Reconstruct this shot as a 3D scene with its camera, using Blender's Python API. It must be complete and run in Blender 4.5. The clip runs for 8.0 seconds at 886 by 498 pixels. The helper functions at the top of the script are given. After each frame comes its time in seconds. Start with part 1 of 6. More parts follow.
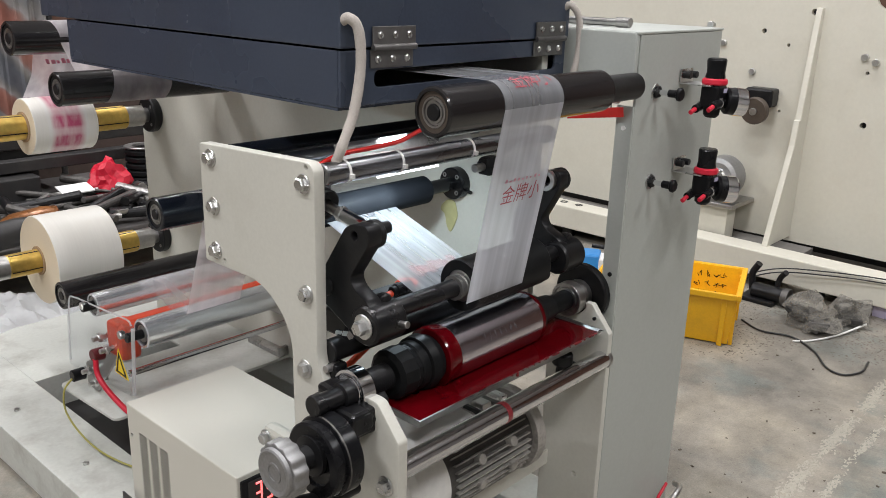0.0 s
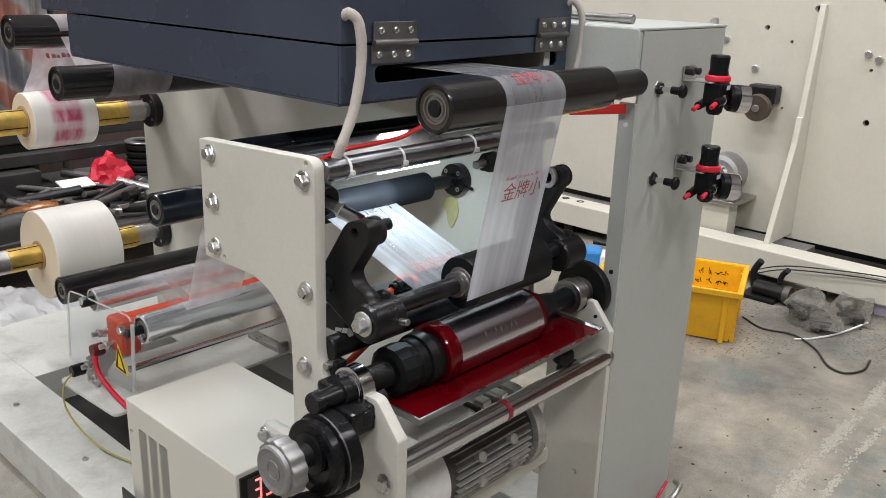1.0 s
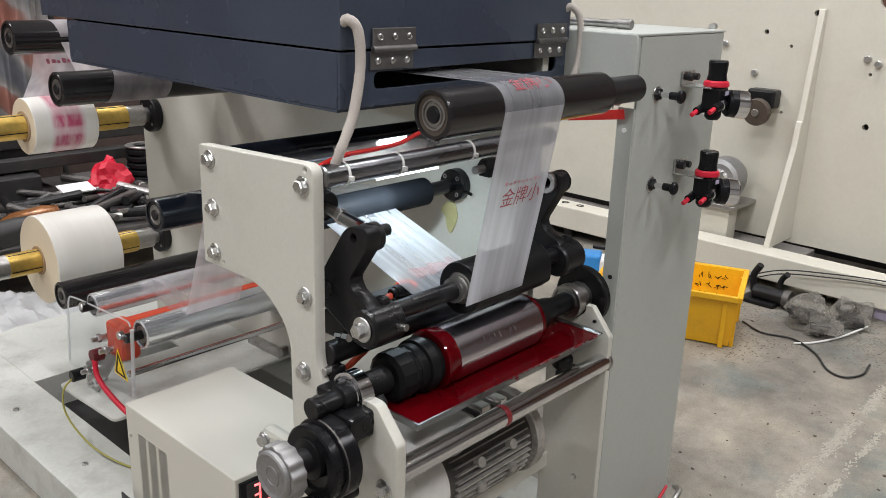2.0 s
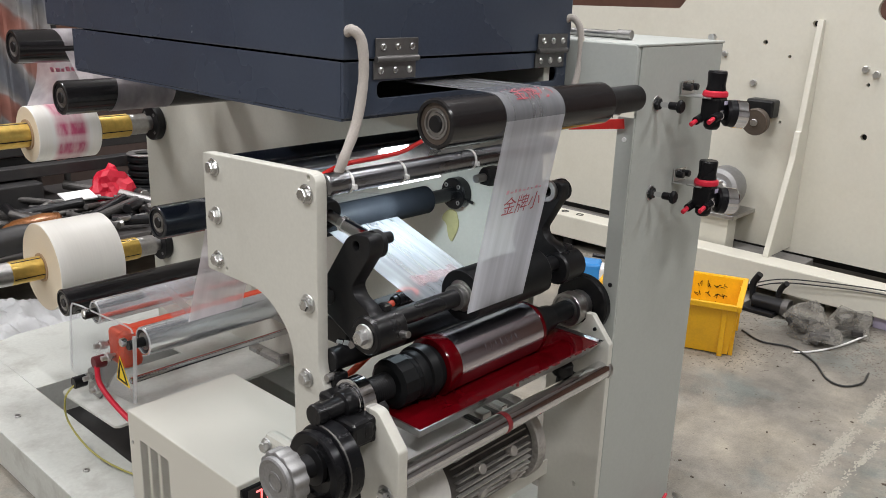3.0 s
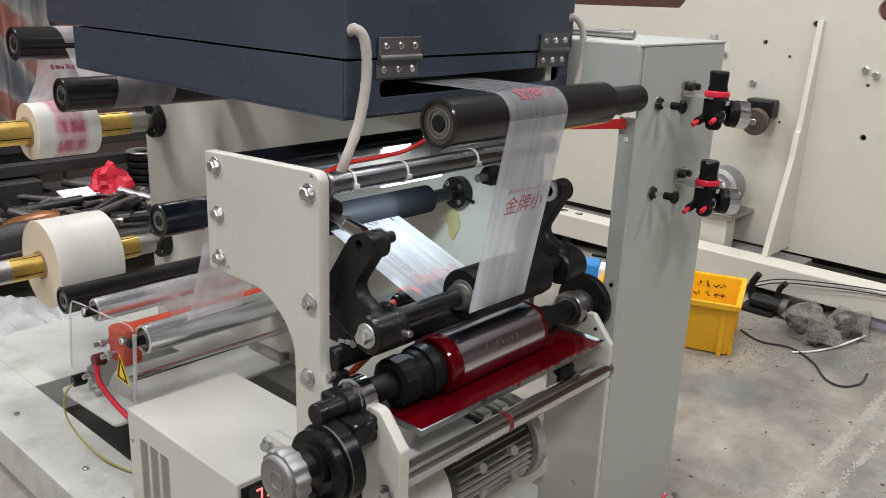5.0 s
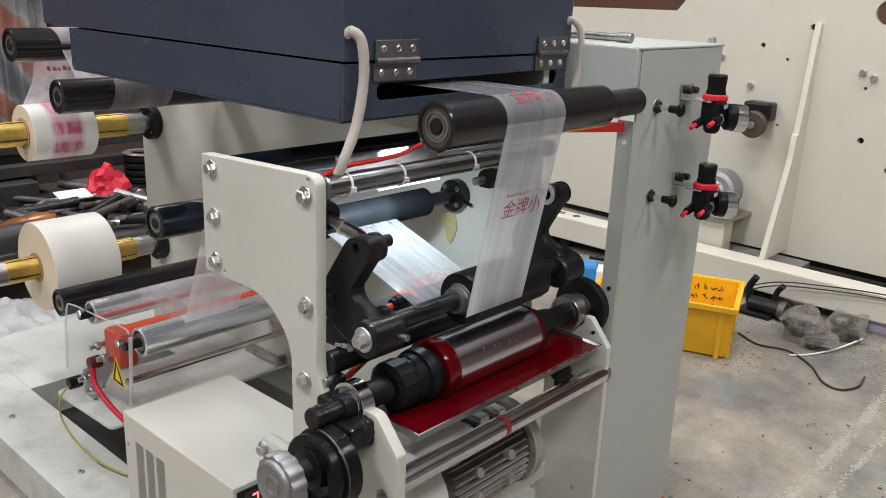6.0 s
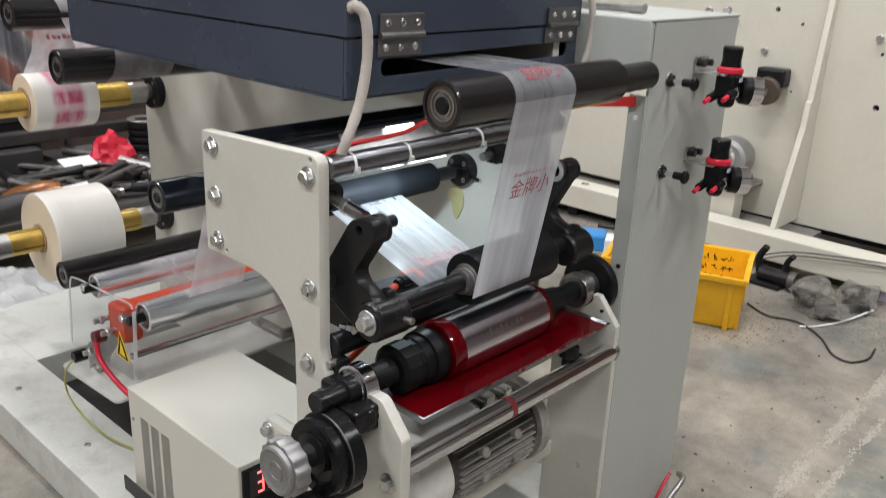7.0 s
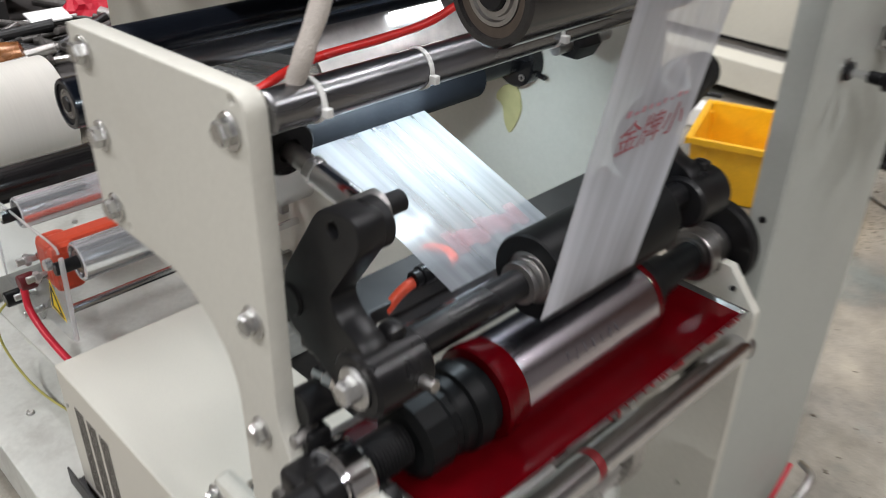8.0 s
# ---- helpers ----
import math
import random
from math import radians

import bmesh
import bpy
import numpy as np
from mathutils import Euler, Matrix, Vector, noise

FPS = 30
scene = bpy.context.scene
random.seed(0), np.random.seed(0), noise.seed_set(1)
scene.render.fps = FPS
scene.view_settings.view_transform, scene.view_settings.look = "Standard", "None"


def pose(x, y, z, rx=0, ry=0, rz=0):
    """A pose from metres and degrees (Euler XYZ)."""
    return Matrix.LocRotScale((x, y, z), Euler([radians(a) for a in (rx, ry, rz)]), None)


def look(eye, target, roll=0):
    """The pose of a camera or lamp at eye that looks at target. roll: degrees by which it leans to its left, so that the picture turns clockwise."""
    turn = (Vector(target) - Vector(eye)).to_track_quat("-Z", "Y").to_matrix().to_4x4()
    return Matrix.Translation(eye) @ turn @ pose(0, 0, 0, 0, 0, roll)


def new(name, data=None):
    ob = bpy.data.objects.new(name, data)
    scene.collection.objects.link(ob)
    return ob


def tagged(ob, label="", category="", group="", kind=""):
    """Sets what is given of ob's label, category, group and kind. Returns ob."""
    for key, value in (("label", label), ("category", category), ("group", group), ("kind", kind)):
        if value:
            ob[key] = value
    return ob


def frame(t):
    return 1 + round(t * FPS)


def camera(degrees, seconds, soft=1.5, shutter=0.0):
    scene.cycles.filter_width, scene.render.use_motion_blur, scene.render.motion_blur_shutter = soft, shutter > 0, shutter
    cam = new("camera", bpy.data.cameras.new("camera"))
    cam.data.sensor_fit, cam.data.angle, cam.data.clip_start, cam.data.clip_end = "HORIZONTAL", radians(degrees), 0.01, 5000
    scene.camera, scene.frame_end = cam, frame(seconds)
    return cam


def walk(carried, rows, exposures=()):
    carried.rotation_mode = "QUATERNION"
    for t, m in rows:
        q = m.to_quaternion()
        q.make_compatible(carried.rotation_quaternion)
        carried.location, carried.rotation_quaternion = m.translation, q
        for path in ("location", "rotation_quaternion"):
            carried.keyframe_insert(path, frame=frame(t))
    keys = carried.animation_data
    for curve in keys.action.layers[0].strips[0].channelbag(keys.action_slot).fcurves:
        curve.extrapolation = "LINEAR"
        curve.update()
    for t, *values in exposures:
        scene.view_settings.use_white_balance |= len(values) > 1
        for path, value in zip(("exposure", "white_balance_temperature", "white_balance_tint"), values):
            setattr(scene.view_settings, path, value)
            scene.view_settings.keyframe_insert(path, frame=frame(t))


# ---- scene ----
cam = camera(55.1, 8.0, 0.85, 0.5)
PATH = [
    (0, (0.109, -0.012, 1.379), (1.52, 1.269, 0.773), 1.7),
    (0.5, (0.113, -0.006, 1.377), (1.521, 1.275, 0.766), 1.8),
    (1, (0.116, -0.007, 1.379), (1.523, 1.274, 0.763), 1.9),
    (1.5, (0.117, -0.008, 1.381), (1.524, 1.273, 0.767), 1.9),
    (3, (0.104, -0.016, 1.385), (1.517, 1.271, 0.797), 2.0),
    (3.5, (0.093, -0.018, 1.384), (1.51, 1.268, 0.802), 2.2),
    (4, (0.094, -0.015, 1.384), (1.509, 1.271, 0.799), 2.2),
    (4.5, (0.097, -0.012, 1.385), (1.512, 1.272, 0.792), 2.2),
    (6, (0.105, -0.005, 1.388), (1.526, 1.274, 0.8), 2.4),
    (6.5, (0.107, -0.004, 1.39), (1.523, 1.277, 0.795), 2.3),
    (7, (0.136, 0.021, 1.408), (1.526, 1.291, 0.735), 2.4),
    (7.2, (0.187, 0.089, 1.402), (1.556, 1.337, 0.648), 2.6),
    (7.5, (0.324, 0.26, 1.383), (1.658, 1.441, 0.474), 3.6),
    (7.8, (0.484, 0.389, 1.359), (1.766, 1.566, 0.374), 3.2),
    (8, (0.611, 0.469, 1.333), (1.818, 1.688, 0.306), 1.3),
]
walk(cam, [(t, look(eye, target, roll)) for t, eye, target, roll in PATH])

# ---- world and lights ----
world = bpy.data.worlds.new("world")
scene.world = world
world.use_nodes = True
world.node_tree.nodes["Background"].inputs[0].default_value = (0.75, 0.8, 0.9, 1)
world.node_tree.nodes["Background"].inputs[1].default_value = 0.25


def ceiling_lamp(x, y, power):
    d = bpy.data.lights.new("tube_light", "AREA")
    d.shape, d.size, d.size_y, d.energy, d.color = "RECTANGLE", 1.25, 0.12, power, (0.98, 0.972, 1.0)
    o = new("tube_light", d)
    o.matrix_basis = pose(x, y, 4.32, 0, 0, 90)
    return o


LAMPS = [(x, y) for x in (-1.7, 1.3, 3.6) for y in (-1.7, 1.3, 4.6)]
for lx, ly in LAMPS:
    ceiling_lamp(lx, ly, 105 if lx < 0 else 56 if ly < 0 else 66)

# the white LED strip inside the machine, above the film
led = bpy.data.lights.new("led_light", "AREA")
led.shape, led.size, led.size_y, led.energy, led.color = "RECTANGLE", 0.10, 0.02, 1.85, (0.76, 0.90, 1.0)
led.spread = math.radians(165)
led_ob = new("led_light", led)
led_ob.matrix_basis = look((1.265, 1.128, 1.030), (1.270, 1.195, 0.90))


# ---- materials ----
def nodes_of(name):
    m = bpy.data.materials.new(name)
    m.use_nodes = True
    nt = m.node_tree
    return m, nt, nt.nodes["Principled BSDF"]


def add(nt, kind, **values):
    n = nt.nodes.new(kind)
    for k, v in values.items():
        n.inputs[k].default_value = v
    return n


def surface(name, color, rough=0.5, metal=0.0, grain=60.0, blotch=3.0, vary=0.12, bump=0.02, dirt=None, dirt_amount=0.0,
            coat=0.0, stretch=(1, 1, 1), rough_vary=0.12, dirt_scale=5.0, spec=0.5):
    """A surface with variation at two scales, relief and stains."""
    m, nt, b = nodes_of(name)
    b.inputs["Metallic"].default_value = metal
    b.inputs["Coat Weight"].default_value = coat
    b.inputs["Specular IOR Level"].default_value = spec
    b.inputs["Coat Roughness"].default_value = 0.12
    tc = add(nt, "ShaderNodeTexCoord")
    mp = add(nt, "ShaderNodeMapping")
    mp.inputs["Scale"].default_value = stretch
    nt.links.new(tc.outputs["Object"], mp.inputs["Vector"])
    n1 = add(nt, "ShaderNodeTexNoise", Scale=grain, Detail=4.0)
    n2 = add(nt, "ShaderNodeTexNoise", Scale=blotch, Detail=5.0)
    for n in (n1, n2):
        nt.links.new(mp.outputs["Vector"], n.inputs["Vector"])
    mix = add(nt, "ShaderNodeMath")
    mix.operation = "ADD"
    nt.links.new(n1.outputs["Fac"], mix.inputs[0])
    nt.links.new(n2.outputs["Fac"], mix.inputs[1])
    rng = add(nt, "ShaderNodeMapRange")
    rng.inputs["From Min"].default_value, rng.inputs["From Max"].default_value = 0.6, 1.4
    rng.inputs["To Min"].default_value, rng.inputs["To Max"].default_value = 1 - vary, 1 + vary
    nt.links.new(mix.outputs[0], rng.inputs["Value"])
    mul = add(nt, "ShaderNodeMix")
    mul.data_type, mul.blend_type = "RGBA", "MULTIPLY"
    mul.inputs["Factor"].default_value = 1.0
    mul.inputs["A"].default_value = (*color, 1)
    nt.links.new(rng.outputs[0], mul.inputs["B"])
    out = mul.outputs["Result"]
    if dirt:
        n3 = add(nt, "ShaderNodeTexNoise", Scale=dirt_scale, Detail=7.0, Roughness=0.68)
        nt.links.new(tc.outputs["Object"], n3.inputs["Vector"])
        ramp = add(nt, "ShaderNodeMapRange")
        ramp.inputs["From Min"].default_value, ramp.inputs["From Max"].default_value = 0.5, 0.75
        ramp.inputs["To Max"].default_value = dirt_amount
        nt.links.new(n3.outputs["Fac"], ramp.inputs["Value"])
        mx = add(nt, "ShaderNodeMix")
        mx.data_type = "RGBA"
        nt.links.new(ramp.outputs[0], mx.inputs["Factor"])
        nt.links.new(out, mx.inputs["A"])
        mx.inputs["B"].default_value = (*dirt, 1)
        out = mx.outputs["Result"]
    nt.links.new(out, b.inputs["Base Color"])
    rr = add(nt, "ShaderNodeMapRange")
    rr.inputs["From Min"].default_value, rr.inputs["From Max"].default_value = 0.3, 0.7
    rr.inputs["To Min"].default_value, rr.inputs["To Max"].default_value = max(0.03, rough - rough_vary), min(1, rough + rough_vary)
    nt.links.new(n2.outputs["Fac"], rr.inputs["Value"])
    nt.links.new(rr.outputs[0], b.inputs["Roughness"])
    bp = add(nt, "ShaderNodeBump", Strength=bump, Distance=0.002)
    nt.links.new(n1.outputs["Fac"], bp.inputs["Height"])
    nt.links.new(bp.outputs[0], b.inputs["Normal"])
    return m


CREAM = surface("cream machine paint", (0.56, 0.55, 0.49), 0.42, 0, 140, 2.2, 0.05, 0.03, (0.36, 0.33, 0.27), 0.25)
GREY = surface("grey green machine paint", (0.42, 0.44, 0.41), 0.4, 0, 140, 2.0, 0.05, 0.03, (0.3, 0.3, 0.27), 0.22)
BASEP = surface("worn base paint", (0.54, 0.55, 0.51), 0.5, 0, 90, 2.5, 0.08, 0.05, (0.25, 0.23, 0.2), 0.55, dirt_scale=7)
FARP = surface("ivory machine paint", (0.60, 0.58, 0.50), 0.45, 0, 60, 1.2, 0.04, 0.02, (0.4, 0.36, 0.28), 0.15)
CABP = surface("beige powder coat", (0.60, 0.58, 0.51), 0.5, 0, 500, 3.0, 0.04, 0.05)
NAVY = surface("dark slate blue enamel", (0.046, 0.058, 0.084), 0.28, 0, 160, 3, 0.12, 0.03, (0.05, 0.055, 0.06), 0.3)
DARK = surface("dark anodised roller", (0.015, 0.014, 0.0145), 0.16, 0.0, 40, 4, 0.2, 0.01, None, 0, 0.25, (0.15, 1, 1), 0.06, spec=0.45)
NAVYR = surface("blue black roller", (0.007, 0.009, 0.014), 0.22, 0.0, 40, 4, 0.2, 0.01, (0.06, 0.065, 0.075), 0.10, 0.15, (0.15, 1, 1), 0.08)
MATTE = surface("matt black rubber roller", (0.006, 0.007, 0.009), 0.6, 0, 60, 5, 0.2, 0.02, spec=0.12)
BROWNEND = surface("brown roller end", (0.075, 0.058, 0.045), 0.5, 0.2, 120, 10, 0.25, 0.06)
BLACK = surface("black oxide steel", (0.010, 0.010, 0.011), 0.38, 0.2, 90, 6, 0.3, 0.06, (0.035, 0.032, 0.03), 0.35, dirt_scale=18, spec=0.35)
RUBBER = surface("black rubber", (0.006, 0.0065, 0.007), 0.45, 0, 150, 6, 0.2, 0.06, spec=0.16)
PLASTIC = surface("black plastic", (0.007, 0.007, 0.008), 0.30, 0, 200, 10, 0.1, 0.02, spec=0.2)
DCHROME = surface("dark polished steel", (0.24, 0.24, 0.25), 0.28, 1.0, 30, 6, 0.1, 0.01, None, 0, 0, (0.2, 1, 1), 0.06)
SATIN = surface("satin aluminium roller", (0.90, 0.92, 0.95), 0.22, 0.75, 60, 5, 0.04, 0.01, None, 0, 0, (0.2, 1, 1), 0.03)
HINGE = surface("dark steel hinge", (0.17, 0.165, 0.16), 0.42, 0.8, 90, 8, 0.2, 0.05)
OLDST = surface("dark old steel", (0.10, 0.095, 0.09), 0.5, 0.7, 70, 8, 0.4, 0.1, (0.03, 0.025, 0.02), 0.5, dirt_scale=16)
CHROME = surface("polished steel", (0.74, 0.74, 0.76), 0.10, 1.0, 30, 6, 0.06, 0.01, None, 0, 0, (0.2, 1, 1), 0.04)
STEEL = surface("dull steel", (0.42, 0.41, 0.40), 0.38, 1.0, 90, 8, 0.2, 0.05, (0.2, 0.17, 0.14), 0.3, dirt_scale=20)
MOTORP = surface("grey cast motor", (0.42, 0.40, 0.37), 0.38, 0.5, 120, 9, 0.25, 0.12, (0.06, 0.055, 0.05), 0.8, dirt_scale=14)
DARKCAST = surface("grimy casting darkened as fin gap shade", (0.06, 0.055, 0.05), 0.5, 0.2, 120, 9, 0.3, 0.1, (0.2, 0.19, 0.17), 0.4, dirt_scale=12)
ALU = surface("cast aluminium", (0.36, 0.36, 0.36), 0.58, 1.0, 160, 9, 0.15, 0.12, (0.2, 0.19, 0.18), 0.4, dirt_scale=14)
GRAVURE = surface("etched chrome cylinder", (0.66, 0.62, 0.68), 0.17, 1.0, 220, 8, 0.08, 0.02, None, 0, 0, (0.1, 1, 1), 0.07)
ETCH = surface("etched dull chrome", (0.13, 0.12, 0.13), 0.35, 0.4, 200, 8, 0.2, 0.05)
BRASS = surface("yellow brass foil", (0.62, 0.43, 0.12), 0.42, 1.0, 60, 7, 0.25, 0.2, (0.3, 0.18, 0.04), 0.3)
ZINC = surface("zinc plated bolt", (0.60, 0.60, 0.59), 0.32, 1.0, 200, 20, 0.15, 0.05)
INK = surface("wet red ink", (0.085, 0.001, 0.003), 0.10, 0, 30, 5, 0.12, 0.02, None, 0, 0.0, (1, 1, 1), 0.05, spec=0.3)
INKDRY = surface("ink smeared steel", (0.22, 0.02, 0.025), 0.35, 0.2, 60, 9, 0.3, 0.1)
REDTAPE = surface("red tubing", (0.62, 0.022, 0.018), 0.35, 0, 90, 8, 0.1, 0.03)
CRIMSON = surface("crimson plastic", (0.55, 0.012, 0.035), 0.4, 0, 90, 8, 0.1, 0.03)
ORANGE = surface("orange red silicone", (0.68, 0.075, 0.03), 0.4, 0, 80, 6, 0.1, 0.03)
YELLOW = surface("yellow crate plastic", (0.80, 0.43, 0.012), 0.42, 0, 120, 4, 0.07, 0.03, (0.40, 0.2, 0.02), 0.35, dirt_scale=9)
WHITE = surface("white plastic", (0.74, 0.74, 0.72), 0.45, 0, 150, 6, 0.04, 0.02)
SLEEVE = surface("greyed fibre sleeve", (0.46, 0.42, 0.38), 0.8, 0, 420, 9, 0.14, 0.5, (0.36, 0.33, 0.3), 0.5, dirt_scale=14)
PAPER = surface("ivory film roll", (0.82, 0.80, 0.74), 0.38, 0, 40, 4, 0.04, 0.01, None, 0, 0.2, (6, 0.2, 0.2), 0.06)
PAPEREND = surface("wound film edge", (0.72, 0.62, 0.47), 0.6, 0, 200, 5, 0.06, 0.05)
CARD = surface("brown card core", (0.36, 0.25, 0.15), 0.8, 0, 120, 6, 0.12, 0.1)
PINK = surface("faded red print", (0.62, 0.20, 0.28), 0.4, 0, 70, 14, 0.35, 0.01)
PINKSOFT = surface("pale pink print", (0.72, 0.36, 0.42), 0.4, 0, 50, 10, 0.3, 0.01)


def roll_print():
    """Red print seen through many winds of film: soft blocks that fade into the ivory."""
    m, nt, b = nodes_of("blurred red print in the winds")
    tc = add(nt, "ShaderNodeTexCoord")
    sep = add(nt, "ShaderNodeSeparateXYZ")
    nt.links.new(tc.outputs["Object"], sep.inputs[0])
    rise = add(nt, "ShaderNodeMapRange")
    rise.inputs["From Min"].default_value, rise.inputs["From Max"].default_value = 1.178, 1.196
    fall = add(nt, "ShaderNodeMapRange")
    fall.inputs["From Min"].default_value, fall.inputs["From Max"].default_value = 1.288, 1.268
    nt.links.new(sep.outputs["X"], rise.inputs["Value"])
    nt.links.new(sep.outputs["X"], fall.inputs["Value"])
    mp = add(nt, "ShaderNodeMapping")
    mp.inputs["Scale"].default_value = (2.6, 0.5, 0.9)
    nt.links.new(tc.outputs["Object"], mp.inputs["Vector"])
    n = add(nt, "ShaderNodeTexNoise", Scale=24.0, Detail=3.0)
    nt.links.new(mp.outputs["Vector"], n.inputs["Vector"])
    r = add(nt, "ShaderNodeMapRange")
    r.inputs["From Min"].default_value, r.inputs["From Max"].default_value = 0.30, 0.62
    r.inputs["To Min"].default_value = 0.55
    nt.links.new(n.outputs["Fac"], r.inputs["Value"])
    bands = add(nt, "ShaderNodeTexWave", Scale=5.2, Distortion=0.6)
    bands.bands_direction = "Z"
    nt.links.new(tc.outputs["Object"], bands.inputs["Vector"])
    br = add(nt, "ShaderNodeMapRange")
    br.inputs["From Min"].default_value, br.inputs["From Max"].default_value = 0.1, 0.6
    br.inputs["To Min"].default_value = 0.55
    nt.links.new(bands.outputs["Fac"], br.inputs["Value"])
    last = rise.outputs[0]
    for other in (fall, r, br):
        k = add(nt, "ShaderNodeMath")
        k.operation = "MULTIPLY"
        nt.links.new(last, k.inputs[0])
        nt.links.new(other.outputs[0], k.inputs[1])
        last = k.outputs[0]
    mx = add(nt, "ShaderNodeMix")
    mx.data_type = "RGBA"
    mx.inputs["A"].default_value = (0.82, 0.80, 0.76, 1)
    mx.inputs["B"].default_value = (0.50, 0.085, 0.17, 1)
    nt.links.new(last, mx.inputs["Factor"])
    nt.links.new(mx.outputs["Result"], b.inputs["Base Color"])
    b.inputs["Roughness"].default_value = 0.35
    return m


ROLLPRINT = roll_print()
PRINT = surface("dark red print", (0.36, 0.055, 0.075), 0.4, 0, 70, 14, 0.35, 0.01)
INSIDE = surface("dark oven inside", (0.008, 0.007, 0.007), 0.8, 0, 40, 6, 0.2, 0.05)
PARTN = surface("dark brown board", (0.055, 0.036, 0.03), 0.7, 0, 30, 2, 0.2, 0.1)
WALLP = surface("grimy plaster", (0.30, 0.29, 0.28), 0.8, 0, 20, 0.8, 0.1, 0.1, (0.2, 0.16, 0.13), 0.5, dirt_scale=1.2)
BROWNW = surface("red brown sheet wall", (0.17, 0.085, 0.058), 0.6, 0, 25, 1.1, 0.15, 0.08, (0.1, 0.06, 0.05), 0.4, dirt_scale=2)
ROOFP = surface("pale roof sheet", (0.70, 0.71, 0.72), 0.6, 0, 10, 0.7, 0.08, 0.05)
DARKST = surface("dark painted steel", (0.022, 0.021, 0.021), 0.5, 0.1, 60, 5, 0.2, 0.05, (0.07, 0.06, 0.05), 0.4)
CABLE = surface("black cable", (0.02, 0.02, 0.02), 0.5, 0, 90, 8, 0.2, 0.03)
GLOVE = surface("yellowed grease", (0.44, 0.41, 0.20), 0.35, 0, 60, 16, 0.14, 0.3)
BLUE = surface("blue label plastic", (0.03, 0.22, 0.55), 0.4, 0, 90, 8, 0.08, 0.02)
STICK = surface("yellow warning sticker", (0.80, 0.58, 0.02), 0.45, 0, 90, 8, 0.05, 0.01)
AMBER = surface("brown varnished copper", (0.22, 0.085, 0.025), 0.3, 0.3, 40, 12, 0.5, 0.05, (0.1, 0.04, 0.015), 0.6, dirt_scale=14)
MAUVE = surface("lilac carton", (0.55, 0.5, 0.66), 0.6, 0, 60, 6, 0.06, 0.02)
OILY = surface("oily dark bench top", (0.085, 0.078, 0.075), 0.8, 0, 40, 4, 0.15, 0.2)


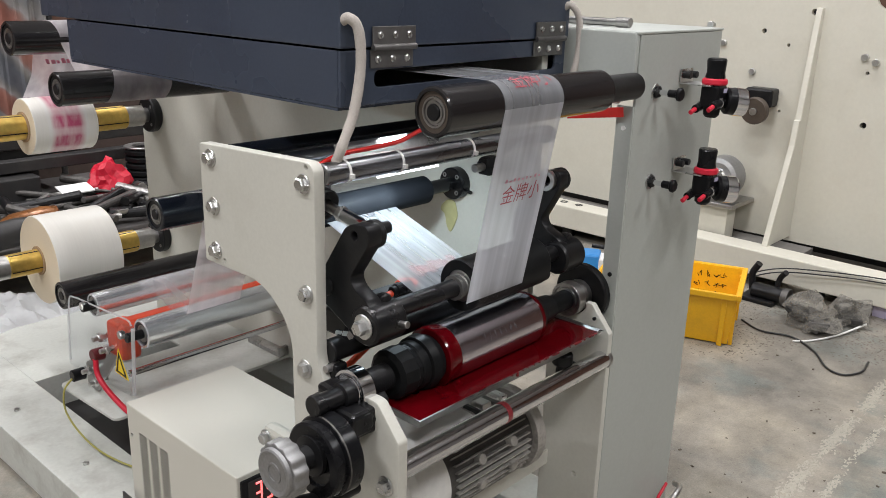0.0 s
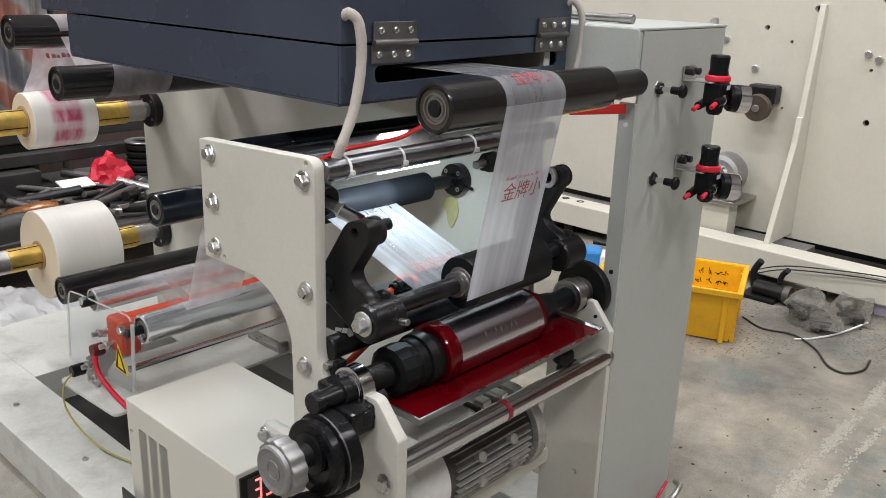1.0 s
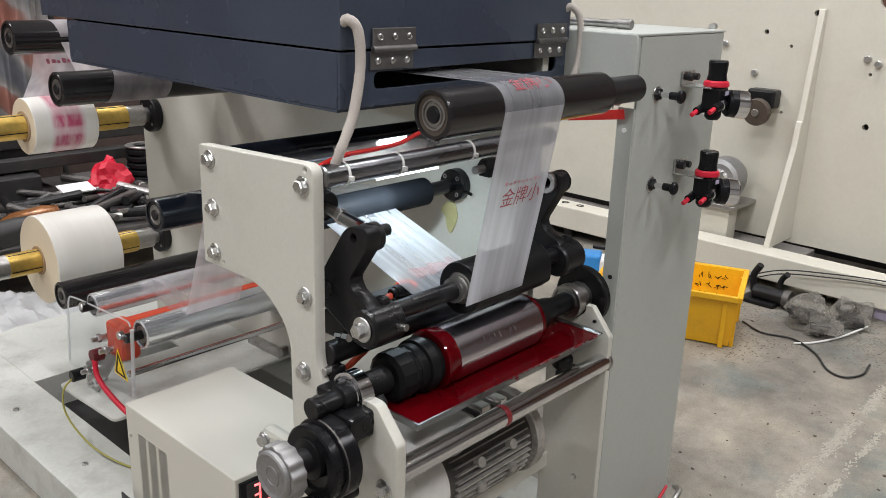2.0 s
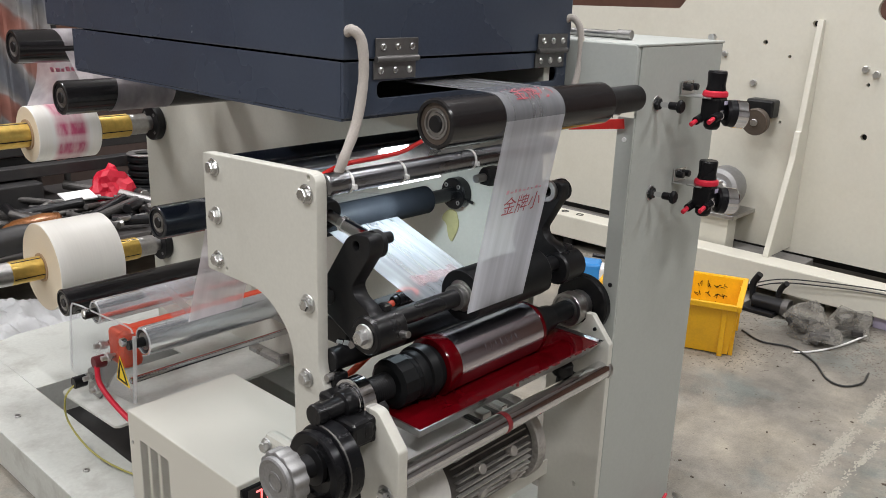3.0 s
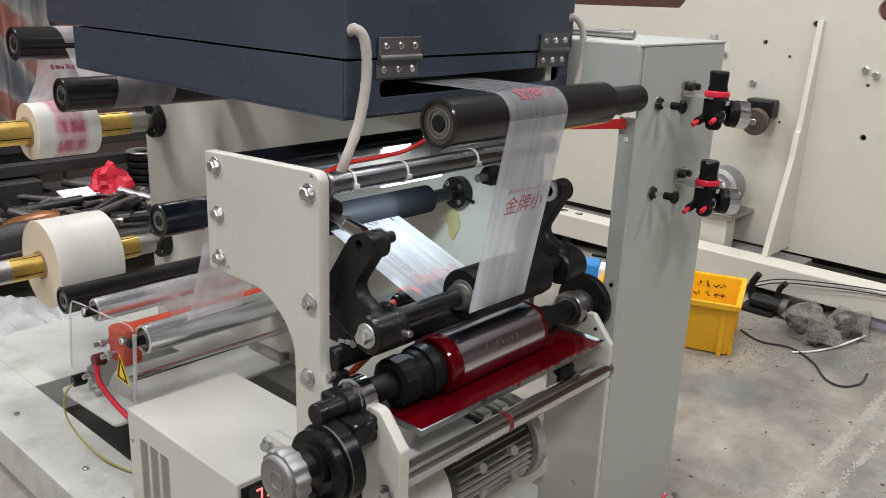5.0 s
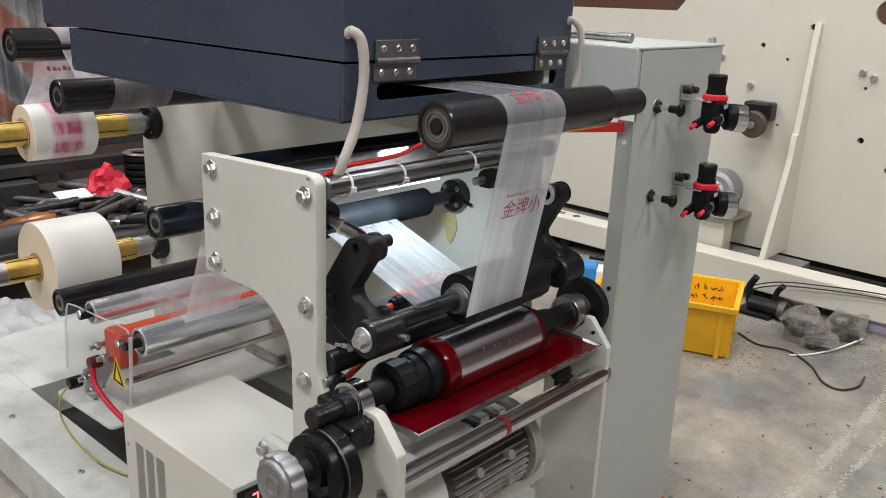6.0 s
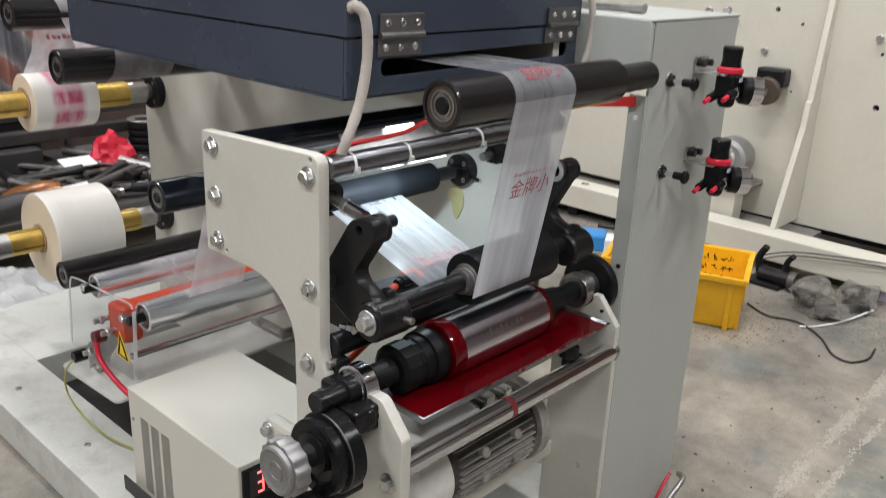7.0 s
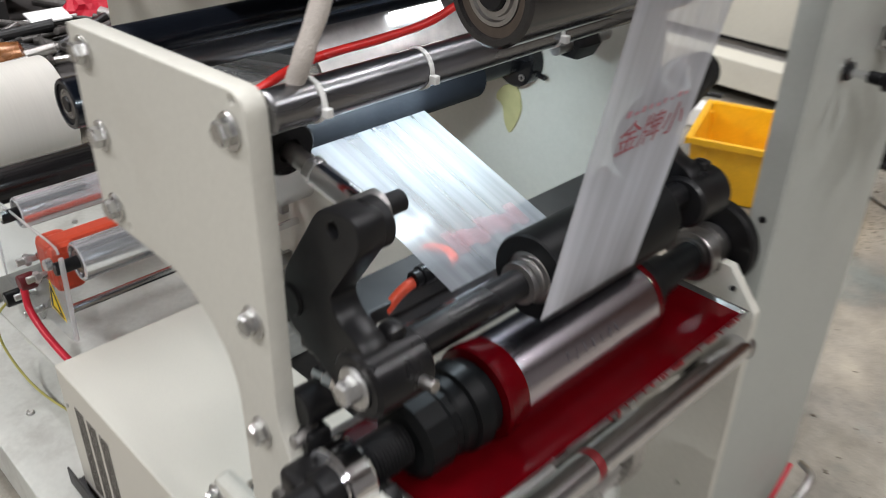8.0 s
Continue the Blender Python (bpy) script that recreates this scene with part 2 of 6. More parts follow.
def concrete():
    m, nt, b = nodes_of("worn concrete floor")
    tc = add(nt, "ShaderNodeTexCoord")
    big = add(nt, "ShaderNodeTexNoise", Scale=1.3, Detail=6.0, Roughness=0.62)
    mid = add(nt, "ShaderNodeTexNoise", Scale=6.5, Detail=7.0, Roughness=0.7)
    fine = add(nt, "ShaderNodeTexNoise", Scale=150.0, Detail=5.0, Roughness=0.7)
    spots = add(nt, "ShaderNodeTexVoronoi", Scale=26.0)
    for n in (big, mid, fine, spots):
        nt.links.new(tc.outputs["Object"], n.inputs["Vector"])
    ramp = add(nt, "ShaderNodeValToRGB")
    cr = ramp.color_ramp
    cr.elements[0].position, cr.elements[0].color = 0.34, (0.122, 0.113, 0.098, 1)
    cr.elements[1].position, cr.elements[1].color = 0.66, (0.345, 0.305, 0.24, 1)
    e = cr.elements.new(0.47)
    e.color = (0.24, 0.22, 0.187, 1)
    nt.links.new(big.outputs["Fac"], ramp.inputs["Fac"])
    patch = add(nt, "ShaderNodeTexNoise", Scale=2.3, Detail=6.0, Roughness=0.66)
    shifted = add(nt, "ShaderNodeMapping")
    shifted.inputs["Location"].default_value = (4.7, 2.3, 0)
    nt.links.new(tc.outputs["Object"], shifted.inputs["Vector"])
    nt.links.new(shifted.outputs["Vector"], patch.inputs["Vector"])
    worn = add(nt, "ShaderNodeMapRange")
    worn.inputs["From Min"].default_value, worn.inputs["From Max"].default_value = 0.53, 0.66
    worn.inputs["To Max"].default_value = 0.75
    nt.links.new(patch.outputs["Fac"], worn.inputs["Value"])
    green = add(nt, "ShaderNodeMix")
    green.data_type = "RGBA"
    nt.links.new(worn.outputs[0], green.inputs["Factor"])
    nt.links.new(ramp.outputs["Color"], green.inputs["A"])
    green.inputs["B"].default_value = (0.150, 0.172, 0.160, 1)
    r2 = add(nt, "ShaderNodeMapRange")
    r2.inputs["From Min"].default_value, r2.inputs["From Max"].default_value = 0.3, 0.7
    r2.inputs["To Min"].default_value, r2.inputs["To Max"].default_value = 0.62, 1.26
    nt.links.new(mid.outputs["Fac"], r2.inputs["Value"])
    r3 = add(nt, "ShaderNodeMapRange")
    r3.inputs["From Min"].default_value, r3.inputs["From Max"].default_value = 0.3, 0.7
    r3.inputs["To Min"].default_value, r3.inputs["To Max"].default_value = 0.84, 1.12
    nt.links.new(fine.outputs["Fac"], r3.inputs["Value"])
    m1 = add(nt, "ShaderNodeMath")
    m1.operation = "MULTIPLY"
    nt.links.new(r2.outputs[0], m1.inputs[0])
    nt.links.new(r3.outputs[0], m1.inputs[1])
    r4 = add(nt, "ShaderNodeMapRange")
    r4.inputs["From Min"].default_value, r4.inputs["From Max"].default_value = 0.02, 0.11
    r4.inputs["To Min"].default_value = 0.55
    nt.links.new(spots.outputs["Distance"], r4.inputs["Value"])
    m2 = add(nt, "ShaderNodeMath")
    m2.operation = "MULTIPLY"
    nt.links.new(m1.outputs[0], m2.inputs[0])
    nt.links.new(r4.outputs[0], m2.inputs[1])
    mul = add(nt, "ShaderNodeMix")
    mul.data_type, mul.blend_type = "RGBA", "MULTIPLY"
    mul.inputs["Factor"].default_value = 1.0
    nt.links.new(green.outputs["Result"], mul.inputs["A"])
    nt.links.new(m2.outputs[0], mul.inputs["B"])
    nt.links.new(mul.outputs["Result"], b.inputs["Base Color"])
    rr = add(nt, "ShaderNodeMapRange")
    rr.inputs["To Min"].default_value, rr.inputs["To Max"].default_value = 0.42, 0.75
    nt.links.new(mid.outputs["Fac"], rr.inputs["Value"])
    nt.links.new(rr.outputs[0], b.inputs["Roughness"])
    bp = add(nt, "ShaderNodeBump", Strength=0.35, Distance=0.004)
    nt.links.new(fine.outputs["Fac"], bp.inputs["Height"])
    nt.links.new(bp.outputs[0], b.inputs["Normal"])
    return m


FLOOR = concrete()
DUST = surface("dusty ledge paint", (0.17, 0.162, 0.15), 0.8, 0, 60, 4, 0.2, 0.2, (0.12, 0.11, 0.10), 0.6, dirt_scale=6)
CHALK = surface("pale cement ridge", (0.37, 0.345, 0.29), 0.85, 0, 70, 5, 0.15, 0.4, (0.33, 0.31, 0.28), 0.5, dirt_scale=9)


def film(name, tint, clear, rough, streak=(1, 1, 1), amount=0.25):
    """Frosted plastic film: part of the light goes straight through."""
    m, nt, b = nodes_of(name)
    b.inputs["Base Color"].default_value = (*tint, 1)
    b.inputs["Roughness"].default_value = rough
    tc = add(nt, "ShaderNodeTexCoord")
    mp = add(nt, "ShaderNodeMapping")
    mp.inputs["Scale"].default_value = streak
    n = add(nt, "ShaderNodeTexNoise", Scale=22.0, Detail=4.0)
    nt.links.new(tc.outputs["Object"], mp.inputs["Vector"])
    nt.links.new(mp.outputs["Vector"], n.inputs["Vector"])
    r = add(nt, "ShaderNodeMapRange")
    r.inputs["From Min"].default_value, r.inputs["From Max"].default_value = 0.3, 0.7
    r.inputs["To Min"].default_value, r.inputs["To Max"].default_value = max(0, clear - amount), min(1, clear + amount)
    nt.links.new(n.outputs["Fac"], r.inputs["Value"])
    clearer = add(nt, "ShaderNodeBsdfTransparent")
    thin = add(nt, "ShaderNodeBsdfTranslucent")
    thin.inputs["Color"].default_value = (*tint, 1)
    half = add(nt, "ShaderNodeMixShader", Fac=0.5)
    nt.links.new(b.outputs[0], half.inputs[1])
    nt.links.new(thin.outputs[0], half.inputs[2])
    mx = add(nt, "ShaderNodeMixShader")
    nt.links.new(r.outputs[0], mx.inputs[0])
    nt.links.new(half.outputs[0], mx.inputs[1])
    nt.links.new(clearer.outputs[0], mx.inputs[2])
    nt.links.new(mx.outputs[0], nt.nodes["Material Output"].inputs["Surface"])
    bp = add(nt, "ShaderNodeBump", Strength=0.12, Distance=0.003)
    nt.links.new(n.outputs["Fac"], bp.inputs["Height"])
    nt.links.new(bp.outputs[0], b.inputs["Normal"])
    return m


WEB = film("frosted film", (0.83, 0.84, 0.89), 0.30, 0.24, (1.3, 0.04, 0.04), 0.20)
WEBLAMP = film("thin film under the lamp", (0.78, 0.80, 0.84), 0.62, 0.2, (1.6, 0.05, 0.05), 0.16)
WEBWRAP = film("film lying on a dark roller", (0.80, 0.82, 0.86), 0.66, 0.24, (1.3, 0.04, 0.04), 0.10)
WEBFAINT = film("film clinging to a steel roller", (0.85, 0.82, 0.85), 0.72, 0.2, (1.0, 0.05, 0.05), 0.04)
WEBPINK = film("frosted film with faded print", (0.80, 0.74, 0.76), 0.5, 0.25, (1, 0.6, 0.6), 0.15)
WEBTIGHT = film("film drawn tight on a roller", (0.40, 0.43, 0.48), 0.978, 0.3, (4.2, 0.05, 0.05), 0.03)
WEBROSE = film("film with faded red ink", (0.80, 0.46, 0.48), 0.84, 0.3, (1, 1, 1), 0.14)
WEBCLEAR = film("clear film with faint print", (0.86, 0.79, 0.80), 0.42, 0.2, (1.0, 0.05, 0.05), 0.08)
BAGW = film("white plastic sheet", (0.85, 0.86, 0.87), 0.06, 0.3, (1, 1, 1), 0.06)
BAGC = film("clear dusty bag", (0.42, 0.40, 0.36), 0.62, 0.06, (1, 1, 1), 0.25)

ACRYL, nt_, b_ = nodes_of("clear acrylic")
see_ = add(nt_, "ShaderNodeBsdfTransparent")
see_.inputs["Color"].default_value = (0.95, 0.96, 0.97, 1)
shine_ = add(nt_, "ShaderNodeBsdfGlossy", Roughness=0.05)
mix_ = add(nt_, "ShaderNodeMixShader", Fac=0.06)
nt_.links.new(see_.outputs[0], mix_.inputs[1])
nt_.links.new(shine_.outputs[0], mix_.inputs[2])
nt_.links.new(mix_.outputs[0], nt_.nodes["Material Output"].inputs["Surface"])
EDGE = film("polished acrylic edge", (0.92, 0.93, 0.94), 0.50, 0.15, (1, 1, 1), 0.1)


def glow(name, color, strength):
    m, nt, b = nodes_of(name)
    b.inputs["Base Color"].default_value = (0.8, 0.8, 0.8, 1)
    b.inputs["Emission Color"].default_value = (*color, 1)
    b.inputs["Emission Strength"].default_value = strength
    return m


TUBE = glow("lit fluorescent tube", (1.0, 0.97, 0.92), 7.0)
LEDM = glow("lit white led strip", (0.9, 0.95, 1.0), 6.0)
DIGIT = glow("lit red digits", (1.0, 0.03, 0.03), 2.0)


# ---- building helpers ----
def finish(bm, smooth=25):
    cos = math.radians(smooth)
    bmesh.ops.recalc_face_normals(bm, faces=bm.faces)
    for e in bm.edges:
        if len(e.link_faces) == 2 and e.calc_face_angle(0) > cos:
            e.smooth = False
    return bm


def soft(bm):
    for f in bm.faces:
        f.smooth = True
    return bm


def mesh_of(name, bm, material):
    finish(bm)
    me = bpy.data.meshes.new(name)
    bm.to_mesh(me)
    bm.free()
    for m in material if isinstance(material, (list, tuple)) else [material]:
        me.materials.append(m)
    return me


def part(name, bm, material, parent, label=""):
    """One mesh object under a thing or a part, built in the thing's own space."""
    o = new(name, mesh_of(name, bm, material))
    o.parent = parent
    if parent.data is None:
        o.matrix_parent_inverse = Matrix.Translation(-parent.location)
    if label:
        o["label"] = label
    return o


def thing(name, label, category, group="", at=(0, 0, 0)):
    o = new(name)
    o.empty_display_size = 0.05
    o.location = at
    return tagged(o, label, category, group)


def solid(name, bm, material, label, category, group="", kind=""):
    """A thing that is one mesh."""
    return tagged(new(name, mesh_of(name, bm, material)), label, category, group, kind)


def B():
    return bmesh.new()


def bevelled(bm, geom_edges, w, seg=2):
    if w > 0:
        bmesh.ops.bevel(bm, geom=list(geom_edges), offset=w, segments=seg, profile=0.5, affect="EDGES")


def box(bm, x0, x1, y0, y1, z0, z1, w=0.0, m=None):
    t = bmesh.new()
    r = bmesh.ops.create_cube(t, size=1)
    for v in r["verts"]:
        v.co = Vector((x0 + (v.co.x + 0.5) * (x1 - x0), y0 + (v.co.y + 0.5) * (y1 - y0), z0 + (v.co.z + 0.5) * (z1 - z0)))
    bevelled(t, t.edges, w)
    return join(bm, t, m)


def join(bm, t, m=None):
    if m is not None:
        t.transform(m)
    tmp = bpy.data.meshes.new("tmp")
    t.to_mesh(tmp)
    t.free()
    bm.from_mesh(tmp)
    bpy.data.meshes.remove(tmp)
    return bm


def lathe(bm, profile, m, n=40):
    """Turns (distance along, radius) pairs round the local z axis."""
    rings = []
    for a, r in profile:
        if r <= 1e-6:
            rings.append([bm.verts.new(m @ Vector((0, 0, a)))])
        else:
            rings.append([bm.verts.new(m @ Vector((r * math.cos(2 * math.pi * i / n), r * math.sin(2 * math.pi * i / n), a))) for i in range(n)])
    for p, q in zip(rings, rings[1:]):
        for i in range(n):
            j = (i + 1) % n
            if len(p) == 1 and len(q) == 1:
                continue
            if len(p) == 1:
                bm.faces.new((p[0], q[i], q[j]))
            elif len(q) == 1:
                bm.faces.new((p[i], p[j], q[0]))
            else:
                bm.faces.new((p[i], p[j], q[j], q[i])).smooth = True
    return bm


def along_x(y, z, x=0.0):
    """Local z runs along the world's x."""
    return Matrix.Translation((x, y, z)) @ Matrix.Rotation(math.radians(90), 4, "Y")


def between(p, q):
    d = Vector(q) - Vector(p)
    return Matrix.Translation(p) @ d.to_track_quat("Z", "Y").to_matrix().to_4x4(), d.length


def rod(bm, p, q, r, n=24, w=None, r2=None):
    """A closed round bar from p to q with small chamfers."""
    m, h = between(p, q)
    w = min(r * 0.12, h * 0.2) if w is None else w
    r2 = r if r2 is None else r2
    return lathe(bm, [(0, 0), (0, r - w), (w, r), (h - w, r2), (h, r2 - w), (h, 0)], m, n)


def ring(bm, p, q, r, hole, n=36, w=0.001):
    m, h = between(p, q)
    return lathe(bm, [(0, hole), (0, r - w), (w, r), (h - w, r), (h, r - w), (h, hole), (0, hole)], m, n)


def hexagon(bm, p, q, r):
    m, h = between(p, q)
    return lathe(bm, [(0, 0), (0, r), (h * 0.8, r), (h, r * 0.86), (h, 0)], m, 6)


def prism(bm, outline, x0, x1, holes=(), w=0.0, m=None):
    """A plate: an outline in y and z, with holes, from x0 to x1."""
    t = bmesh.new()
    edges = []
    for loop in (outline, *holes):
        vs = [t.verts.new((x0, y, z)) for y, z in loop]
        edges += [t.edges.new((vs[i], vs[(i + 1) % len(vs)])) for i in range(len(vs))]
    bmesh.ops.triangle_fill(t, edges=edges, use_beauty=True, use_dissolve=False)
    ext = bmesh.ops.extrude_face_region(t, geom=t.faces[:])
    for v in ext["geom"]:
        if isinstance(v, bmesh.types.BMVert):
            v.co.x = x1
    bmesh.ops.recalc_face_normals(t, faces=t.faces)
    if w:
        rim = [e for e in t.edges if len(e.link_faces) == 2 and e.calc_face_angle(0) > 0.9 and abs(e.verts[0].co.x - e.verts[1].co.x) < 1e-6]
        bevelled(t, rim, w, 2)
    for f in t.faces:
        f.smooth = abs(f.normal.x) < 0.5
    return join(bm, t, m)


def circle(y, z, r, n=20):
    return [(y + r * math.cos(2 * math.pi * i / n), z + r * math.sin(2 * math.pi * i / n)) for i in range(n)]


def rounded(points, r, n=5):
    """Rounds every corner of a closed outline; r may be one radius or one per point."""
    out = []
    k = len(points)
    for i in range(k):
        p, a, b = Vector(points[i]), Vector(points[i - 1]), Vector(points[(i + 1) % k])
        rr = r[i] if isinstance(r, (list, tuple)) else r
        if rr <= 0:
            out.append(tuple(p))
            continue
        rr = min(rr, (a - p).length * 0.45, (b - p).length * 0.45)
        s, e = p + (a - p).normalized() * rr, p + (b - p).normalized() * rr
        for j in range(n + 1):
            u = j / n
            out.append(tuple(s.lerp(p, u).lerp(p.lerp(e, u), u)))
    return out


def smooth_line(points, steps=8):
    """A smooth line through the points."""
    pts = [Vector(p) for p in points]
    pts = [pts[0] * 2 - pts[1]] + pts + [pts[-1] * 2 - pts[-2]]
    out = []
    for i in range(1, len(pts) - 2):
        a, b, c, d = pts[i - 1:i + 3]
        for j in range(steps):
            u = j / steps
            out.append(0.5 * (2 * b + (c - a) * u + (2 * a - 5 * b + 4 * c - d) * u * u + (3 * b - 3 * c + d - a) * u ** 3))
    return out + [pts[-2]]


def tube(bm, points, r, n=16, steps=8, wobble=0.0, seed=1):
    """A round hose along a smooth line."""
    line = smooth_line(points, steps)
    rnd = random.Random(seed)
    rings = []
    up = Vector((0.3, 0.2, 1)).normalized()
    for i, p in enumerate(line):
        d = (line[min(i + 1, len(line) - 1)] - line[max(i - 1, 0)]).normalized()
        s = d.cross(up)
        s = s.normalized() if s.length > 1e-4 else Vector((1, 0, 0))
        t = s.cross(d)
        rr = r * (1 + rnd.uniform(-wobble, wobble))
        rings.append([bm.verts.new(p + (s * math.cos(2 * math.pi * k / n) + t * math.sin(2 * math.pi * k / n)) * rr) for k in range(n)])
    for a, b in zip(rings, rings[1:]):
        for k in range(n):
            bm.faces.new((a[k], a[(k + 1) % n], b[(k + 1) % n], b[k])).smooth = True
    bm.faces.new(rings[0][::-1])
    bm.faces.new(rings[-1])
    return bm


def strip(bm, line, x0, x1, across=10, sag=0.0, seed=0, drift=0.0):
    """A sheet of film along a line in y and z, from x0 to x1, with faint ripples."""
    rnd = random.Random(seed)
    ph = rnd.uniform(0, 6)
    rows = []
    for i, (y, z) in enumerate(line):
        rows.append([bm.verts.new((x0 + drift * i / len(line) + (x1 - x0) * k / across, y + sag * math.sin(ph + 2.6 * k), z)) for k in range(across + 1)])
    for a, b in zip(rows, rows[1:]):
        for k in range(across):
            bm.faces.new((a[k], a[k + 1], b[k + 1], b[k])).smooth = True
    return bm


def arc(y, z, r, a0, a1, n=12):
    return [(y + r * math.cos(math.radians(a0 + (a1 - a0) * i / n)), z + r * math.sin(math.radians(a0 + (a1 - a0) * i / n))) for i in range(n + 1)]


def bolt(parent, x, y, z, r=0.011, washer=True, side=-1):
    """A hexagon bolt whose head looks along x."""
    if washer:
        part("washer", ring(B(), (x, y, z), (x + side * 0.003, y, z), r * 1.45, r * 0.5), ZINC, parent)
    return part("bolt", hexagon(B(), (x + side * 0.002, y, z), (x + side * 0.013, y, z), r), ZINC, parent)


def lettering(text, size, material, m, parent, name="lettering"):
    """Printed words as a thin mesh, centred."""
    c = bpy.data.curves.new("words", "FONT")
    c.body, c.size, c.align_x, c.align_y, c.extrude = text, size, "CENTER", "CENTER", 0.0
    o = bpy.data.objects.new("words", c)
    scene.collection.objects.link(o)
    me = bpy.data.meshes.new_from_object(o.evaluated_get(bpy.context.evaluated_depsgraph_get()))
    bpy.data.objects.remove(o)
    me.transform(m)
    me.materials.clear()
    me.materials.append(material)
    w = new(name, me)
    w.parent = parent
    if parent.data is None:
        w.matrix_parent_inverse = Matrix.Translation(-parent.location)
    return w


# ---- the hall ----
solid("floor", box(B(), -5, 7.5, -5, 9, -0.1, 0), FLOOR, "worn grey concrete workshop floor with stains", "floor", kind="structure")
solid("wall_north", box(B(), -5, 7.5, 9, 9.2, 0, 4.6), BROWNW, "red brown sheet wall at the back", "wall", kind="structure")
solid("wall_south", box(B(), -5, 7.5, -5.2, -5, 0, 4.6), WALLP, "plain grimy plaster wall", "wall", kind="structure")
solid("wall_east", box(B(), 7.5, 7.7, -5.2, 9.2, 0, 4.6), BROWNW, "red brown sheet wall", "wall", kind="structure")
solid("wall_west", box(B(), -5.2, -5, -5.2, 9.2, 0, 4.6), WALLP, "plain grimy plaster wall", "wall", kind="structure")
solid("ceiling", box(B(), -5.2, 7.7, -5.2, 9.2, 4.6, 4.7), ROOFP, "pale sheet roof of the workshop", "ceiling", kind="structure")
for lx, ly in LAMPS:
    lamp = thing("ceiling_light", "white twin tube light hung under the roof", "light", "ceiling lights", (lx, ly, 4.34))
    part("housing", box(B(), lx - 0.1, lx + 0.1, ly - 0.65, ly + 0.65, 4.40, 4.46, 0.008), WHITE, lamp)
    for dx in (-0.045, 0.045):
        part("tube", rod(B(), (lx + dx, ly - 0.6, 4.375), (lx + dx, ly + 0.6, 4.375), 0.014, 12), TUBE, lamp)
    for dy in (-0.4, 0.4):
        part("hanger", rod(B(), (lx, ly + dy, 4.46), (lx, ly + dy, 4.62), 0.004, 8), STEEL, lamp)

# ---- the printing machine's frame ----
WX = 1.56            # near face of the machine's back wall
machine = thing("machine_frame", "grey green sheet steel frame of the printing machine", "machine frame", at=(1.75, 1.7, 0))
wall = [(2.52, 0.126), (2.72, 0.126), (2.72, 1.285), (1.045, 1.285), (1.045, 0.62), (1.12, 0.45), (1.12, 0.30), (1.16, 0.262), (2.50, 0.262)]
holes = [circle(y, z, 0.006, 10) for y, z in ((1.62, 1.10), (1.52, 1.09), (1.75, 1.115), (1.44, 0.60))]
part("back_plate", prism(B(), wall, WX, WX + 0.02, holes, 0.0015), CREAM, machine)
part("front_post", box(B(), 1.644, 2.0, 0.868, 0.874, 0.0, 1.285, 0.0015), GREY, machine, "grey green sheet metal post")
part("post_lip", box(B(), 1.640, 1.6455, 0.8695, 0.908, 0.0, 1.143, 0.0015), GREY, machine, "folded lip of the post")
part("post_return", box(B(), 1.994, 2.0, 0.8745, 1.02, 0.0, 1.285), GREY, machine)
part("top_block", prism(B(), rounded([(0.870, 1.180), (0.870, 1.290), (1.30, 1.290), (1.30, 1.146), (0.905, 1.146)], [0, 0.012, 0, 0, 0]), 1.630, 1.6435, (), 0.003), GREY, machine)
part("top_cover", box(B(), 1.634, 2.004, 1.0, 2.72, 1.2855, 1.291, 0.002), GREY, machine)
part("top_cover", box(B(), 1.632, 2.004, 0.866, 0.998, 1.2855, 1.291, 0.002), GREY, machine)
part("far_plate", box(B(), 1.994, 2.0, 1.52, 2.688, 0.0, 1.283), CREAM, machine)
part("end_plate", box(B(), 1.582, 2.0, 2.69, 2.72, 0.12, 1.283, 0.002), CREAM, machine)
for z in (1.098, 0.78, 0.36):
    part("plug", rod(B(), (1.641, 0.888, z), (1.637, 0.888, z), 0.005, 12), WHITE if z > 1 else BLACK, machine)
part("screw", rod(B(), (2.0, 0.90, 1.296), (2.014, 0.90, 1.296), 0.008, 12), ZINC, machine)

# base frame
base = thing("base_frame", "worn white painted steel base frame on the floor", "machine base", at=(1.3, 2.2, 0))
part("rail", box(B(), 0.86, 1.045, 0.95, 3.05, 0.004, 0.125, 0.002), BASEP, base)
part("rail", box(B(), 1.0455, 1.62, 2.57, 3.05, 0.004, 0.1245, 0.002), BASEP, base)
part("rail", box(B(), 1.622, 1.76, 1.0, 3.05, 0.004, 0.12, 0.004), BASEP, base)
part("rail", box(B(), 1.047, 1.62, 0.95, 1.08, 0.004, 0.10, 0.004), BASEP, base)
# added dark sheet: its colour stands for the shade inside the base
part("shade_sheet", box(B(), 1.047, 1.62, 1.082, 2.568, 0.004, 0.016), DARKST, base, "dark sheet standing for the shade inside the base")
part("cross_rail", box(B(), 1.047, 1.62, 1.90, 1.95, 0.02, 0.09, 0.003), BASEP, base)
part("cover_sheet", prism(B(), rounded([(0.992, 1.915), (0.978, 2.215), (1.36, 2.215), (1.36, 2.50), (1.559, 2.50), (1.559, 1.925)], [0.02, 0.03, 0.0, 0.0, 0.0, 0.0]), 0.262, 0.270, (), 0.001,
     Matrix(((0, 1, 0, 0), (0, 0, 1, 0), (1, 0, 0, 0), (0, 0, 0, 1)))), BASEP, base, "white cover sheet with a rounded corner")
